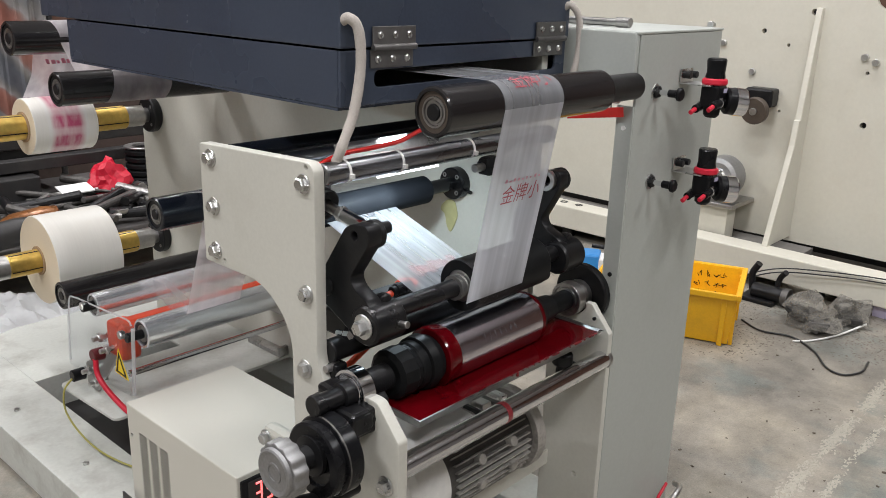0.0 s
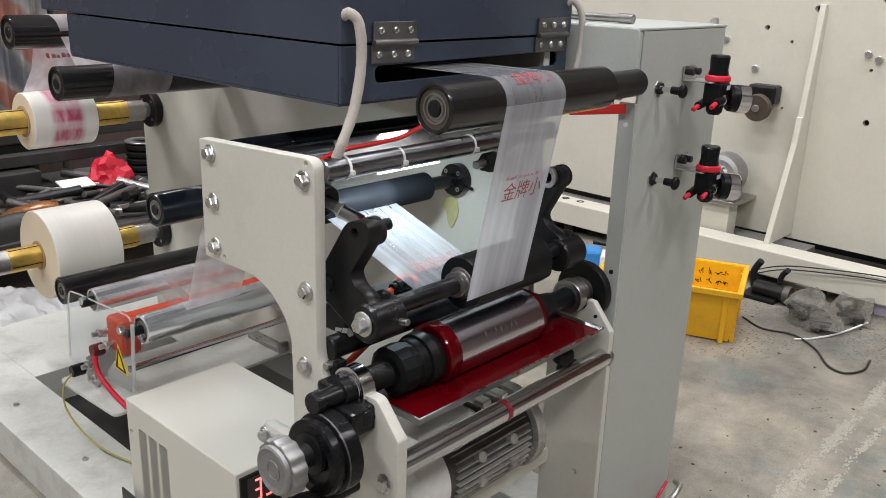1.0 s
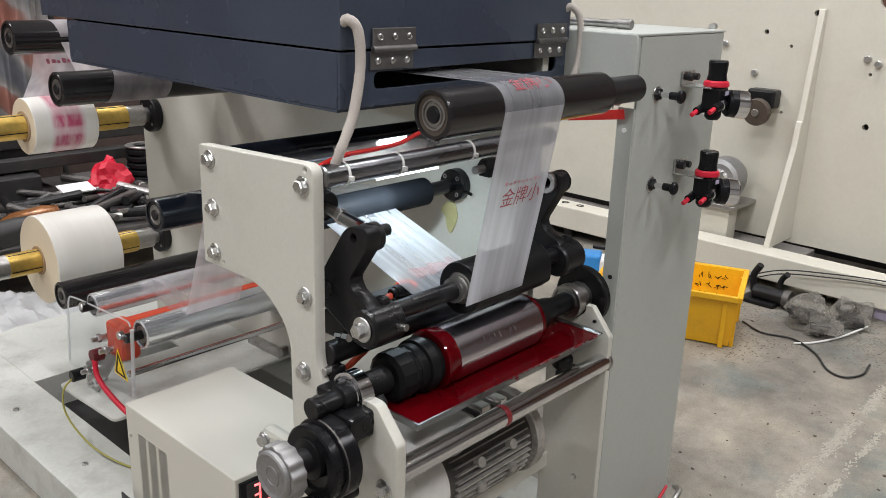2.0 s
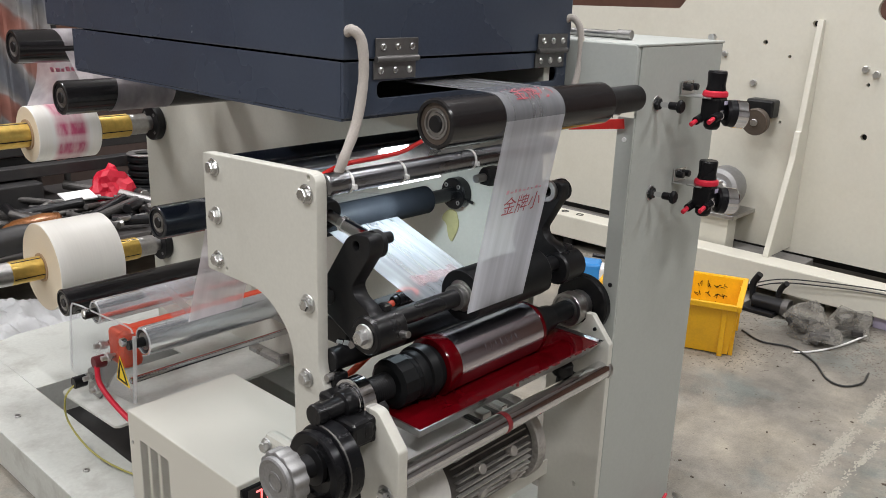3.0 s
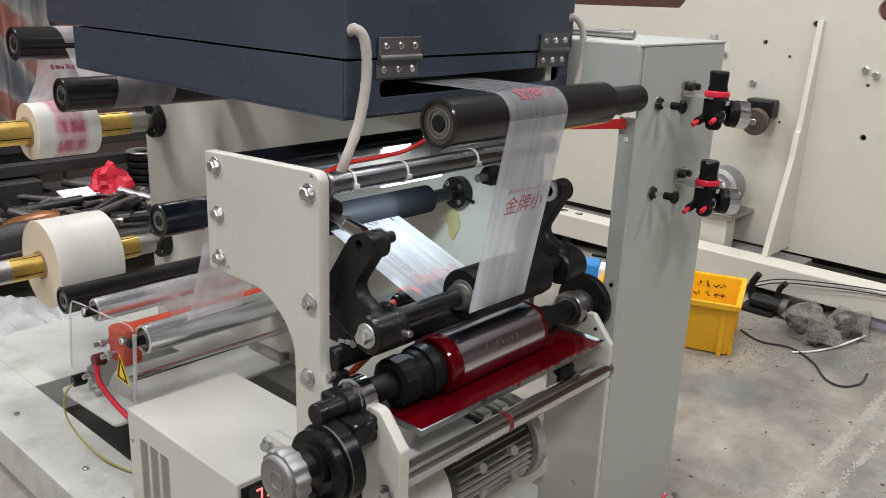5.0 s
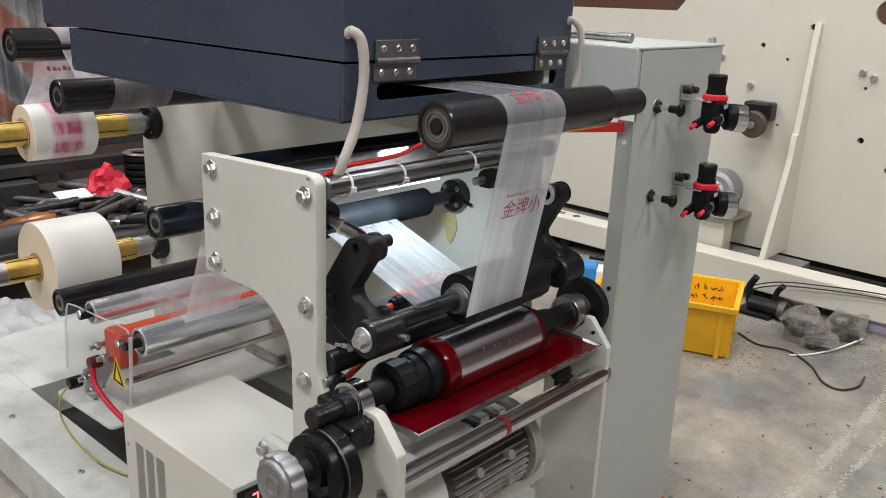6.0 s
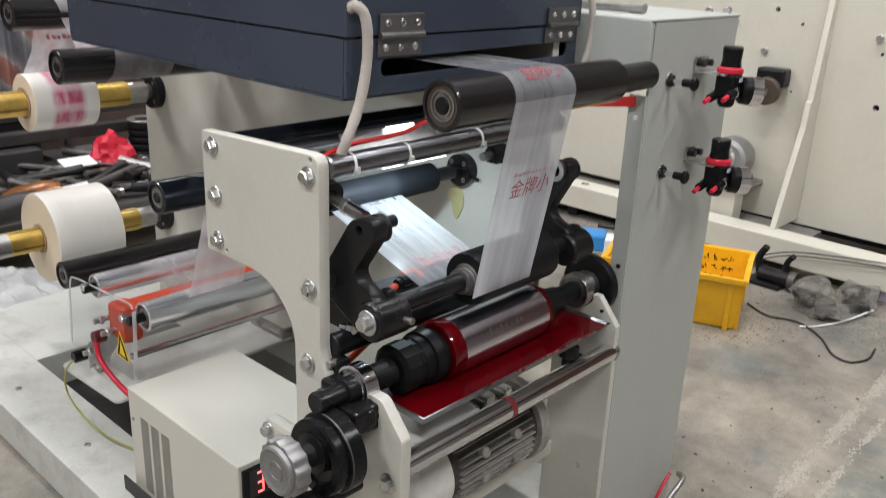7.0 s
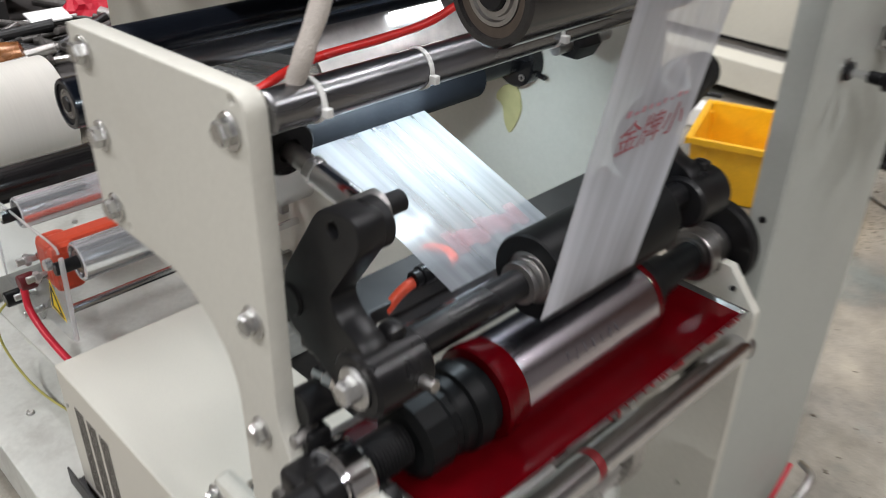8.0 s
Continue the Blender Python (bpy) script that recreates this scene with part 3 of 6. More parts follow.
for x, y in ((1.40, 1.99), (1.24, 1.99)):
    part("sheet_leg", box(B(), x, x + 0.03, y + 0.12, y + 0.15, 0.016, 0.262, 0.002), BASEP, base)
for x, y in ((0.93, 2.42), (0.94, 2.0), (1.35, 2.72)):
    part("screw", rod(B(), (x, y, 0.125), (x, y, 0.131), 0.008, 12), ZINC, base)

# ---- side plate of the print unit ----
PX = 0.930
side = thing("side_plate", "cream painted side plate of the print unit with bolts", "machine plate", at=(0.94, 1.1, 0.5))
outline = [(1.335, 1.086), (1.335, 0.864), (1.155, 0.864), (1.078, 0.80), (1.072, 0.126), (1.0, 0.126), (0.985, 0.50), (0.985, 0.715),
           (1.010, 0.765), (1.010, 1.100)]
rr = [0.006, 0.006, 0.06, 0.05, 0, 0, 0.02, 0.02, 0.02, 0.024]
part("plate", prism(B(), rounded(outline, rr), PX, PX + 0.022, (circle(1.272, 0.876, 0.004, 10), circle(1.03, 1.09, 0.004, 10)), 0.002), CREAM, side)
for y, z in ((1.30, 1.063), (1.035, 1.063), (1.296, 0.975), (1.296, 0.891), (1.033, 0.877), (1.04, 0.74)):
    bolt(side, PX, y, z, 0.0115)
part("bracket", prism(B(), rounded([(1.05, 0.45), (0.90, 0.45), (0.838, 0.52), (0.838, 0.668), (0.888, 0.724), (0.930, 0.724), (0.99, 0.70), (1.05, 0.70)], [0, 0.02, 0.02, 0.005, 0.01, 0.01, 0.01, 0]), 0.9535, 0.975, (), 0.002), CREAM, side, "cream bracket plate with a chamfered corner")
part("lug", box(B(), 0.925, 0.955, 1.075, 1.17, 0.50, 0.585, 0.012), CREAM, side, "cream welded lug beside the plate")
bolt(side, 0.925, 1.155, 0.562, 0.011)
bolt(side, 0.9535, 0.866, 0.580, 0.012)


# ---- rollers ----
def roller(label, y, z, r, x0, x1, body=None, end=None, group="rollers", bearing=0.6, stub=0.0, shaft=None, xs=None):
    """A roller along x with its bearing in the near end and a stub that goes into the back wall."""
    body, end, xs = body or DARK, end or BLACK, WX if xs is None else xs
    t = thing("roller", label, "roller", group, (0.5 * (x0 + x1), y, z - r))
    m = along_x(y, z)
    part("barrel", lathe(B(), [(x0 + 0.006, r * 0.80), (x0, r * 0.82), (x0, r - 0.0025), (x0 + 0.0025, r), (x1 - 0.0025, r), (x1, r - 0.0025), (x1, 0)], m, 56), body, t)
    part("end_face", lathe(B(), [(x0 + 0.004, r * 0.82), (x0 + 0.004, r * bearing), (x0 + 0.012, r * bearing)], m, 40), end, t)
    part("bearing", lathe(B(), [(x0 + 0.012, r * bearing), (x0 + 0.003, r * bearing * 0.98), (x0 + 0.003, r * bearing * 0.86), (x0 + 0.006, r * bearing * 0.82),
                               (x0 + 0.006, r * bearing * 0.72), (x0 + 0.003, r * bearing * 0.70), (x0 + 0.003, r * bearing * 0.56), (x0 + 0.01, r * bearing * 0.54)], m, 40), STEEL, t)
    sr = shaft or r * bearing * 0.54
    part("shaft", lathe(B(), [(x0 - stub, 0), (x0 - stub, sr * 0.9), (x0 - stub + 0.002, sr), (x0 + 0.02, sr), (x0 + 0.02, 0)], m, 24), BLACK, t)
    part("back_shaft", lathe(B(), [(x1 - 0.002, 0), (x1 - 0.002, sr * 1.3), (xs, sr * 1.3), (xs, 0)], m, 24), BLACK, t)
    return t


def wall_flange(t, y, z, r=0.037, x=None):
    x = WX if x is None else x
    f = part("flange", ring(B(), (x, y, z), (x - 0.028, y, z), r, 0.004, 36, 0.003), BLACK, t, "black round flange on the machine wall")
    for k in range(4):
        a = math.radians(45 + 90 * k)
        part("socket_screw", ring(B(), (x - 0.028, y + 0.72 * r * math.cos(a), z + 0.72 * r * math.sin(a)), (x - 0.030, y + 0.72 * r * math.cos(a), z + 0.72 * r * math.sin(a)), 0.0055, 0.003, 10, 0.0005), STEEL, f)
    return f


TRY, TRZ = 0.868, 1.186
top = roller("dark brown black guide roller with a ball bearing", TRY, TRZ, 0.0395, 1.045, 1.50, DARK, BROWNEND, bearing=0.62, shaft=0.013, xs=1.56)
part("shaft_collar", rod(B(), (1.505, TRY, TRZ), (1.633, TRY, TRZ), 0.0265, 32), BLACK, top)

UY, UZ = 1.262, 0.930
up = roller("blue black guide roller under the lamp", UY, UZ, 0.031, 1.0, 1.445, MATTE, shaft=0.012)
wall_flange(up, UY, UZ)
part("set_screw", rod(B(), (1.545, UY - 0.037, UZ - 0.012), (1.545, UY - 0.052, UZ - 0.014), 0.004, 10), BLACK, up)

bar = thing("tie_bar", "polished steel tie bar between the plates", "bar", "tie bars", (1.27, 1.018, 1.06))
part("bar", rod(B(), (0.952, 1.018, 1.077), (1.562, 1.018, 1.077), 0.0185, 40), DCHROME, bar)
for x in (0.995, 1.115, 1.30):
    part("cable_tie", ring(B(), (x, 1.018, 1.077), (x + 0.005, 1.018, 1.077), 0.0200, 0.0186, 32, 0.0004), WHITE, bar, "white nylon cable tie")
    part("tie_head", box(B(), x - 0.001, x + 0.006, 0.992, 1.000, 1.068, 1.076, 0.001), WHITE, bar)
bar2 = thing("tie_bar", "dark blue black tie bar between the plates", "bar", "tie bars", (1.27, 1.288, 1.05))
part("bar", rod(B(), (0.952, 1.288, 1.064), (1.562, 1.288, 1.064), 0.021, 40), NAVYR, bar2)
part("end_collar", ring(B(), (1.548, 1.288, 1.064), (1.560, 1.288, 1.064), 0.026, 0.0208, 36, 0.001), BLACK, bar2)
bar3 = thing("tie_bar", "thin polished tie bar between the plates", "bar", "tie bars", (1.27, 1.215, 1.05))
part("bar", rod(B(), (0.952, 1.215, 1.062), (1.562, 1.215, 1.062), 0.012, 32), DCHROME, bar3)

nut = thing("hex_stub", "black hexagon nut on a steel stub at the wall", "fixture", at=(1.5, 1.124, 0.97))
part("stub", rod(B(), (1.562, 1.124, 1.0), (1.45, 1.124, 1.0), 0.009, 16), STEEL, nut)
part("nut", hexagon(B(), (1.52, 1.124, 1.0), (1.478, 1.124, 1.0), 0.022), BLACK, nut)

strip_lamp = thing("led_lamp", "lit white LED strip lamp under the tie bar", "lamp", at=(1.25, 1.11, 1.06))
part("housing", prism(B(), [(1.084, 1.040), (1.124, 1.097), (1.130, 1.094), (1.090, 1.037)], 1.07, 1.42, (), 0.001), STEEL, strip_lamp)
part("led_bar", prism(B(), [(1.0805, 1.034), (1.0840, 1.045), (1.0810, 1.0460), (1.0770, 1.0350)], 1.13, 1.29, (), 0.0005), LEDM, strip_lamp, "glowing LED strip")
part("led_module", prism(B(), [(1.1135, 1.088), (1.1195, 1.0965), (1.1165, 1.098), (1.1105, 1.0895)], 1.17, 1.24, (), 0.0005), LEDM, strip_lamp, "bright LED module")
part("holder", box(B(), 1.50, 1.562, 1.095, 1.115, 1.052, 1.070, 0.001), STEEL, strip_lamp)

# print cylinder and its shaft
CY, CZ = 0.947, 0.725
cyl = thing("print_cylinder", "etched chrome gravure cylinder wet with red ink", "printing cylinder", at=(1.33, CY, 0.68))
m = along_x(CY, CZ)
part("cylinder", lathe(B(), [(1.160, 0), (1.160, 0.0525), (1.1615, 0.054), (1.412, 0.054), (1.414, 0.0525), (1.414, 0)], m, 80), GRAVURE, cyl)
part("ink_ring", lathe(B(), [(1.136, 0.036), (1.136, 0.0545), (1.139, 0.0568), (1.146, 0.0570), (1.152, 0.0560), (1.164, 0.0548), (1.1685, 0.0538), (1.1685, 0.045)], m, 80), INK, cyl, "ring of wet red ink")
part("ink_ring", lathe(B(), [(1.411, 0.045), (1.411, 0.0545), (1.414, 0.0552), (1.419, 0.0550), (1.421, 0.053), (1.421, 0.03)], m, 80), INK, cyl, "ring of wet red ink")
etch = B()
rnd = random.Random(31)
for k in range(7):
    for q in range(2):
        xa, aa = 1.235 + k * 0.0145 + rnd.uniform(0, 0.004), math.radians(150 + 7 * q + rnd.uniform(-2, 2))
        box(etch, xa, xa + rnd.choice((0.001, 0.003)), -0.0035, 0.0035, 0.0541, 0.0543, 0, Matrix.Translation((0, CY, CZ)) @ Matrix.Rotation(aa - math.pi / 2, 4, "X"))
part("etched_bars", etch, ETCH, cyl, "faint etched characters, too worn to read")["kind"] = "stuff"
shaft = thing("cylinder_shaft", "black threaded shaft clamping the print cylinder", "shaft", at=(1.2, CY, 0.69))
thread = [(0.972, 0)]
for k in range(14):
    x = 0.972 + k * 0.0045
    thread += [(x, 0.0215), (x + 0.0022, 0.0240), (x + 0.0026, 0.0240)]
thread += [(1.036, 0.0215), (1.036, 0)]
part("thread", lathe(B(), thread, m, 32), BLACK, shaft)
part("cone", lathe(B(), [(1.080, 0.02), (1.080, 0.042), (1.084, 0.044), (1.098, 0.044), (1.100, 0.049), (1.118, 0.051), (1.120, 0.047), (1.134, 0.045), (1.134, 0.02)], m, 48), RUBBER, shaft)
part("hex_nut", lathe(B(), [(1.030, 0.02), (1.030, 0.036), (1.036, 0.045), (1.066, 0.046), (1.072, 0.042), (1.080, 0.042), (1.080, 0.02)], m @ Matrix.Rotation(0.3, 4, "Z"), 14), RUBBER, shaft)
part("end_stub", lathe(B(), [(0.868, 0), (0.868, 0.0175), (0.871, 0.019), (0.882, 0.019), (0.884, 0.0165), (0.922, 0.0165), (0.924, 0.022), (0.972, 0.022), (0.972, 0)], m, 32), BLACK, shaft)
part("bearing", lathe(B(), [(0.944, 0.022), (0.944, 0.0265), (0.947, 0.028), (0.947, 0.0325), (0.944, 0.033), (0.944, 0.0375), (0.946, 0.0385), (0.970, 0.0385), (0.972, 0.0375), (0.972, 0.021)], m, 48), CHROME, shaft, "bright ball bearing")
part("right_cone", lathe(B(), [(1.424, 0), (1.424, 0.040), (1.452, 0.038), (1.458, 0.030), (1.50, 0.026), (1.502, 0.0215), (1.60, 0.0215), (1.60, 0)], m, 40), RUBBER, shaft)
part("bearing", lathe(B(), [(1.565, 0.0205), (1.565, 0.0255), (1.568, 0.027), (1.568, 0.0305), (1.565, 0.031), (1.565, 0.0365), (1.567, 0.0375), (1.587, 0.0375), (1.589, 0.0365), (1.589, 0.0205)], m, 48), STEEL, shaft)
part("right_stub", lathe(B(), [(1.59, 0), (1.59, 0.027), (1.605, 0.027), (1.605, 0.033), (1.618, 0.033), (1.618, 0)], m, 32), STEEL, shaft)
part("gear_disc", lathe(B(), [(1.616, 0), (1.616, 0.030), (1.622, 0.032), (1.622, 0.062), (1.625, 0.066), (1.638, 0.066), (1.6395, 0.063), (1.6395, 0)], m, 56), BLACK, shaft)

# bearing seats
seat = part("seat_block", prism(B(), rounded([(0.900, 0.665), (0.900, 0.715), (0.912, 0.725)] + [(CY + 0.040 * math.cos(a), CZ + 0.040 * math.sin(a)) for a in [math.radians(200 + 14 * k) for k in range(11)]] + [(0.992, 0.735), (0.992, 0.68), (0.975, 0.66)], 0.004), 0.9765, 0.992, (), 0.002), BLACK, side, "black cast bearing seat")
part("seat_body", box(B(), 0.905, 0.9525, 0.893, 0.985, 0.668, 0.712, 0.008), BLACK, seat)
part("seat_cheek", box(B(), 0.912, 0.9525, 0.955, 0.992, 0.690, 0.738, 0.008), BLACK, seat)
for y, z in ((0.915, 0.690), (0.972, 0.722)):
    part("socket_screw", ring(B(), (0.9055, y, z), (0.897, y, z), 0.0085, 0.004, 16, 0.001), OLDST, seat)
part("seat_foot", box(B(), 0.928, 0.9525, 0.890, 0.924, 0.676, 0.710, 0.009), BLACK, seat)
part("clamp", box(B(), 0.946, 0.974, 0.982, 1.006, 0.700, 0.758, 0.005), BLACK, seat)
part("clamp", box(B(), 0.940, 0.972, 0.893, 0.925, 0.668, 0.714, 0.006), BLACK, seat)
part("clamp_screw", rod(B(), (0.935, 0.995, 0.752), (0.965, 0.995, 0.752), 0.007, 12), STEEL, seat)
part("clamp_screw", rod(B(), (0.93, 0.900, 0.693), (0.965, 0.900, 0.693), 0.009, 12), BLACK, seat)
seat2 = part("bearing_bracket", prism(B(), rounded([(0.847, 0.0), (0.847, 0.665), (0.895, 0.722), (0.912, 0.722)] + [(CY + 0.039 * math.cos(a), CZ + 0.039 * math.sin(a)) for a in [math.radians(205 + 13 * k) for k in range(11)]] + [(0.985, 0.712), (1.003, 0.69), (1.003, 0.0)], 0.003), 1.590, 1.606, (circle(0.905, 0.30, 0.006, 12),), 0.002), CREAM, machine, "cream leg plate that carries the far bearing")
for y, z in ((0.885, 0.692), (0.90, 0.665)):
    part("screw", rod(B(), (1.590, y, z), (1.585, y, z), 0.004, 10), BLACK, seat2)
part("spacer", box(B(), 1.606, 1.6395, 0.875, 0.99, 0.50, 0.66), GREY, seat2)

# handwheel for the register
HY, HZ = 0.925, 0.657
hand = thing("register_knob", "cast aluminium knob on a black register wheel", "handwheel", at=(0.86, HY, 0.6))
m2 = along_x(HY, HZ)
star = B()
n = 156
loop = [(HY + (0.0455 + 0.0016 * math.cos(13 * a)) * math.cos(a), HZ + (0.0455 + 0.0016 * math.cos(13 * a)) * math.sin(a)) for a in [2 * math.pi * k / n for k in range(n)]]
part("knob", prism(star, loop, 0.780, 0.808, (), 0.003), ALU, hand, "scalloped cast aluminium knob")
part("knob_cap", lathe(B(), [(0.782, 0.040), (0.774, 0.039), (0.772, 0.036), (0.775, 0.030), (0.775, 0)], m2, 48), ALU, hand)
part("hub", lathe(B(), [(0.806, 0), (0.806, 0.018), (0.840, 0.020), (0.842, 0.034), (0.850, 0.034), (0.850, 0)], m2, 36), BLACK, hand)
part("wheel", lathe(B(), [(0.856, 0.018), (0.852, 0.040), (0.846, 0.043), (0.846, 0.060), (0.849, 0.0635), (0.858, 0.0640), (0.860, 0.0600), (0.866, 0.0600), (0.868, 0.0660), (0.871, 0.0680), (0.896, 0.0680), (0.899, 0.065), (0.899, 0)], along_x(HY - 0.002, HZ - 0.010), 72), PLASTIC, hand, "black grooved wheel")
# thin paler ring added to draw the highlight along the wheel's rim
for xa, ra in ((0.8695, 0.0672),):
    part("rim_highlight", lathe(B(), [(xa, ra - 0.0016), (xa - 0.0006, ra), (xa + 0.0014, ra + 0.0011), (xa + 0.002, ra - 0.0016)], along_x(HY - 0.002, HZ - 0.010), 72), OLDST, hand, "thin steel ring standing for the rim's highlight")
part("knob_ring", lathe(B(), [(0.7755, 0.017), (0.7735, 0.0165), (0.7735, 0.0135), (0.7755, 0.013)], m2, 40), ALU, hand)
part("axle", rod(B(), (0.885, HY, HZ), (0.93, HY, HZ), 0.024, 24), BLACK, hand)
peg = thing("lock_rod", "black steel locking rod through the side plate", "rod", at=(0.9, 0.915, 0.55))
part("rod", rod(B(), (0.845, 0.915, 0.570), (0.931, 0.915, 0.570), 0.0145, 20), BLACK, peg)
part("grip", rod(B(), (0.80, 0.93, 0.575), (0.85, 0.915, 0.570), 0.021, 16), BLACK, peg)

# ink tray
tray = thing("ink_tray", "steel ink tray full of wet red ink", "tray", at=(1.28, 0.93, 0.64))
t = B()
x0, x1, y0, y1, zb, zt, w = 1.010, 1.566, 0.846, 1.045, 0.650, 0.684, 0.0035
rings = []
for dx, z in ((0.028, zb), (0.0, zt), (w, zt), (0.028 + w, zb + w)):
    rings.append([t.verts.new(p) for p in ((x0 + dx, y0 + dx, z), (x1 - dx, y0 + dx, z), (x1 - dx, y1 - dx, z), (x0 + dx, y1 - dx, z))])
for a, b in zip(rings, rings[1:]):
    for k in range(4):
        t.faces.new((a[k], a[(k + 1) % 4], b[(k + 1) % 4], b[k]))
t.faces.new(rings[0])
t.faces.new(rings[-1])
part("tray", t, STEEL, tray, "grey steel tray smeared with ink")
inkb = B()
nx, ny = 40, 14
grid = [[inkb.verts.new((x0 + 0.006 + (x1 - x0 - 0.012) * i / nx, y0 + 0.006 + (y1 - y0 - 0.012) * j / ny,
                         0.6795 + 0.0005 * noise.noise(Vector((i * 0.35, j * 0.4, 2.0))))) for j in range(ny + 1)] for i in range(nx + 1)]
for i in range(nx):
    for j in range(ny):
        inkb.faces.new((grid[i][j], grid[i + 1][j], grid[i + 1][j + 1], grid[i][j + 1]))
part("ink", soft(inkb), INK, tray, "glossy red ink")
drip = B()
rnd = random.Random(4)
for k in range(22):
    x = rnd.uniform(1.25, 1.55)
    h = rnd.choice((0.001, 0.0015, 0.002, 0.007)) * rnd.uniform(0.7, 1.3)
    box(drip, x, x + rnd.choice((0.002, 0.004, 0.016)) * rnd.uniform(0.7, 1.3), y0 + 0.0000 - 0.0012, y0 + 0.004, zt - h, zt + 0.0012, 0.001)
part("dried_ink", drip, INKDRY, tray, "dried red drips over the rim")["kind"] = "stuff"
clip = thing("tray_clamp", "black knurled clamp under the ink tray", "clamp", at=(1.55, 0.95, 0.56))
part("post", rod(B(), (1.545, 0.93, 0.56), (1.545, 0.93, 0.65), 0.012, 16), BLACK, clip)
part("knob", lathe(B(), [(0.0, 0), (0.0, 0.021), (0.004, 0.023), (0.022, 0.023), (0.026, 0.020), (0.026, 0)], Matrix.Translation((1.545, 0.93, 0.585)), 18), BLACK, clip)
part("arm", box(B(), 1.535, 1.60, 0.92, 0.94, 0.562, 0.576, 0.002), BLACK, clip)

low = thing("tie_bar", "thick polished steel bar below the ink tray", "bar", "tie bars", (1.3, 0.862, 0.58))
part("bar", rod(B(), (0.958, 0.862, 0.602), (1.606, 0.862, 0.602), 0.0205, 48), CHROME, low)
part("end_collar", ring(B(), (1.596, 0.862, 0.602), (1.606, 0.862, 0.602), 0.0225, 0.0203, 40, 0.0008), STEEL, low)
part("ink_stain", lathe(B(), [(1.246, 0.0206), (1.246, 0.0212), (1.256, 0.0213), (1.259, 0.0206)], along_x(0.862, 0.602), 40), INKDRY, low, "red ink run on the bar")

# pressure arms and impression roller
RY, RZ = 0.942, 0.847
AY, AZ = 0.937, 0.837


def pressure_arm(x0, x1, label, lean=0.0, rise=0.0):
    a = thing("pressure_arm", label, "lever", "pressure arms", (x0, 1.0, 0.8))
    o = rounded([(0.934 - lean, 1.006 + rise), (0.984 - lean, 1.000 + rise), (1.046 - lean * 0.6, 0.908), (1.048 - lean * 0.6, 0.850), (0.990, 0.822), (0.955, 0.800), (0.922, 0.806),
                 (0.912, 0.846), (0.936, 0.879), (0.966 - lean * 0.4, 0.892), (0.977 - lean * 0.6, 0.910), (0.930 - lean, 0.978 + rise)],
                [0.022, 0.018, 0.012, 0.014, 0.012, 0.03, 0.03, 0.03, 0.012, 0.016, 0.012, 0.016], 6)
    part("lever", prism(B(), o, x0, x1, (circle(0.966 - lean, 0.984 + rise, 0.0075, 14),), 0.002), BLACK, a)
    part("top_boss", rod(B(), (x1 - 0.004, 0.957 - lean, 0.982 + rise), (x1 + 0.014, 0.957 - lean, 0.982 + rise), 0.0235, 32), BLACK, a)
    part("boss", rod(B(), (x0 - 0.005, AY, AZ), (x1 + 0.034, AY, AZ), 0.0345, 40), BLACK, a)
    part("clamp_ear", box(B(), x1 + 0.002, x1 + 0.024, 0.930, 0.955, 0.860, 0.882, 0.008), BLACK, a)
    part("pivot_boss", rod(B(), (x0 - 0.003, 1.036, 0.880), (x1 + 0.012, 1.036, 0.880), 0.017, 24), BLACK, a)
    return a


arm = pressure_arm(0.974, 1.004, "black cast pressure arm on the side plate")
part("washer", ring(B(), (0.969, AY, AZ), (0.9655, AY, AZ), 0.0215, 0.004), ZINC, arm)
part("bolt", hexagon(B(), (0.966, AY, AZ), (0.951, AY, AZ), 0.0125), ZINC, arm)
part("hose_nipple", rod(B(), (0.985, 1.000, 0.800), (0.985, 1.022, 0.796), 0.006, 12), CHROME, arm, "bright push fitting")
part("hose_nipple", hexagon(B(), (0.985, 0.988, 0.802), (0.985, 1.004, 0.799), 0.0085), CHROME, arm, "bright push fitting")
part("grub_screw", rod(B(), (1.018, 0.905, 0.838), (1.018, 0.885, 0.842), 0.006, 12), STEEL, arm)
far_arm = pressure_arm(1.500, 1.528, "black cast pressure arm beside the machine wall", -0.006, 0.012)
part("top_ring", ring(B(), (1.500, 0.968, 0.996), (1.490, 0.968, 0.996), 0.022, 0.012, 28), STEEL, far_arm)
imp = thing("impression_roller", "black rubber impression roller on a steel shaft", "roller", "rollers", (1.33, RY, 0.8))
mi = along_x(RY, RZ)
part("rubber", lathe(B(), [(1.208, 0.030), (1.208, 0.0475), (1.211, 0.049), (1.422, 0.049), (1.425, 0.0475), (1.425, 0)], mi, 64), RUBBER, imp)
part("hub", lathe(B(), [(1.211, 0.031), (1.211, 0.0245), (1.206, 0.0240), (1.206, 0.0215), (1.200, 0.0210), (1.196, 0.0235), (1.190, 0.0235), (1.190, 0.0165)], mi, 48), STEEL, imp, "steel bearing rings")
part("shaft", lathe(B(), [(0.985, 0), (0.985, 0.0165), (1.54, 0.0165), (1.54, 0)], mi, 32), BLACK, imp)
cross = thing("pivot_shaft", "black round pivot shaft between the plates", "shaft", at=(1.25, 1.008, 0.75))
part("tube", rod(B(), (0.952, 1.008, 0.775), (1.562, 1.008, 0.775), 0.0205, 32), BLACK, cross)
bladebar = thing("doctor_blade_holder", "dark flat bar and steel blade behind the cylinder", "blade holder", at=(1.3, 1.04, 0.76))
part("bar", box(B(), 1.06, 1.53, 1.045, 1.105, 0.792, 0.812, 0.003), DARKST, bladebar)
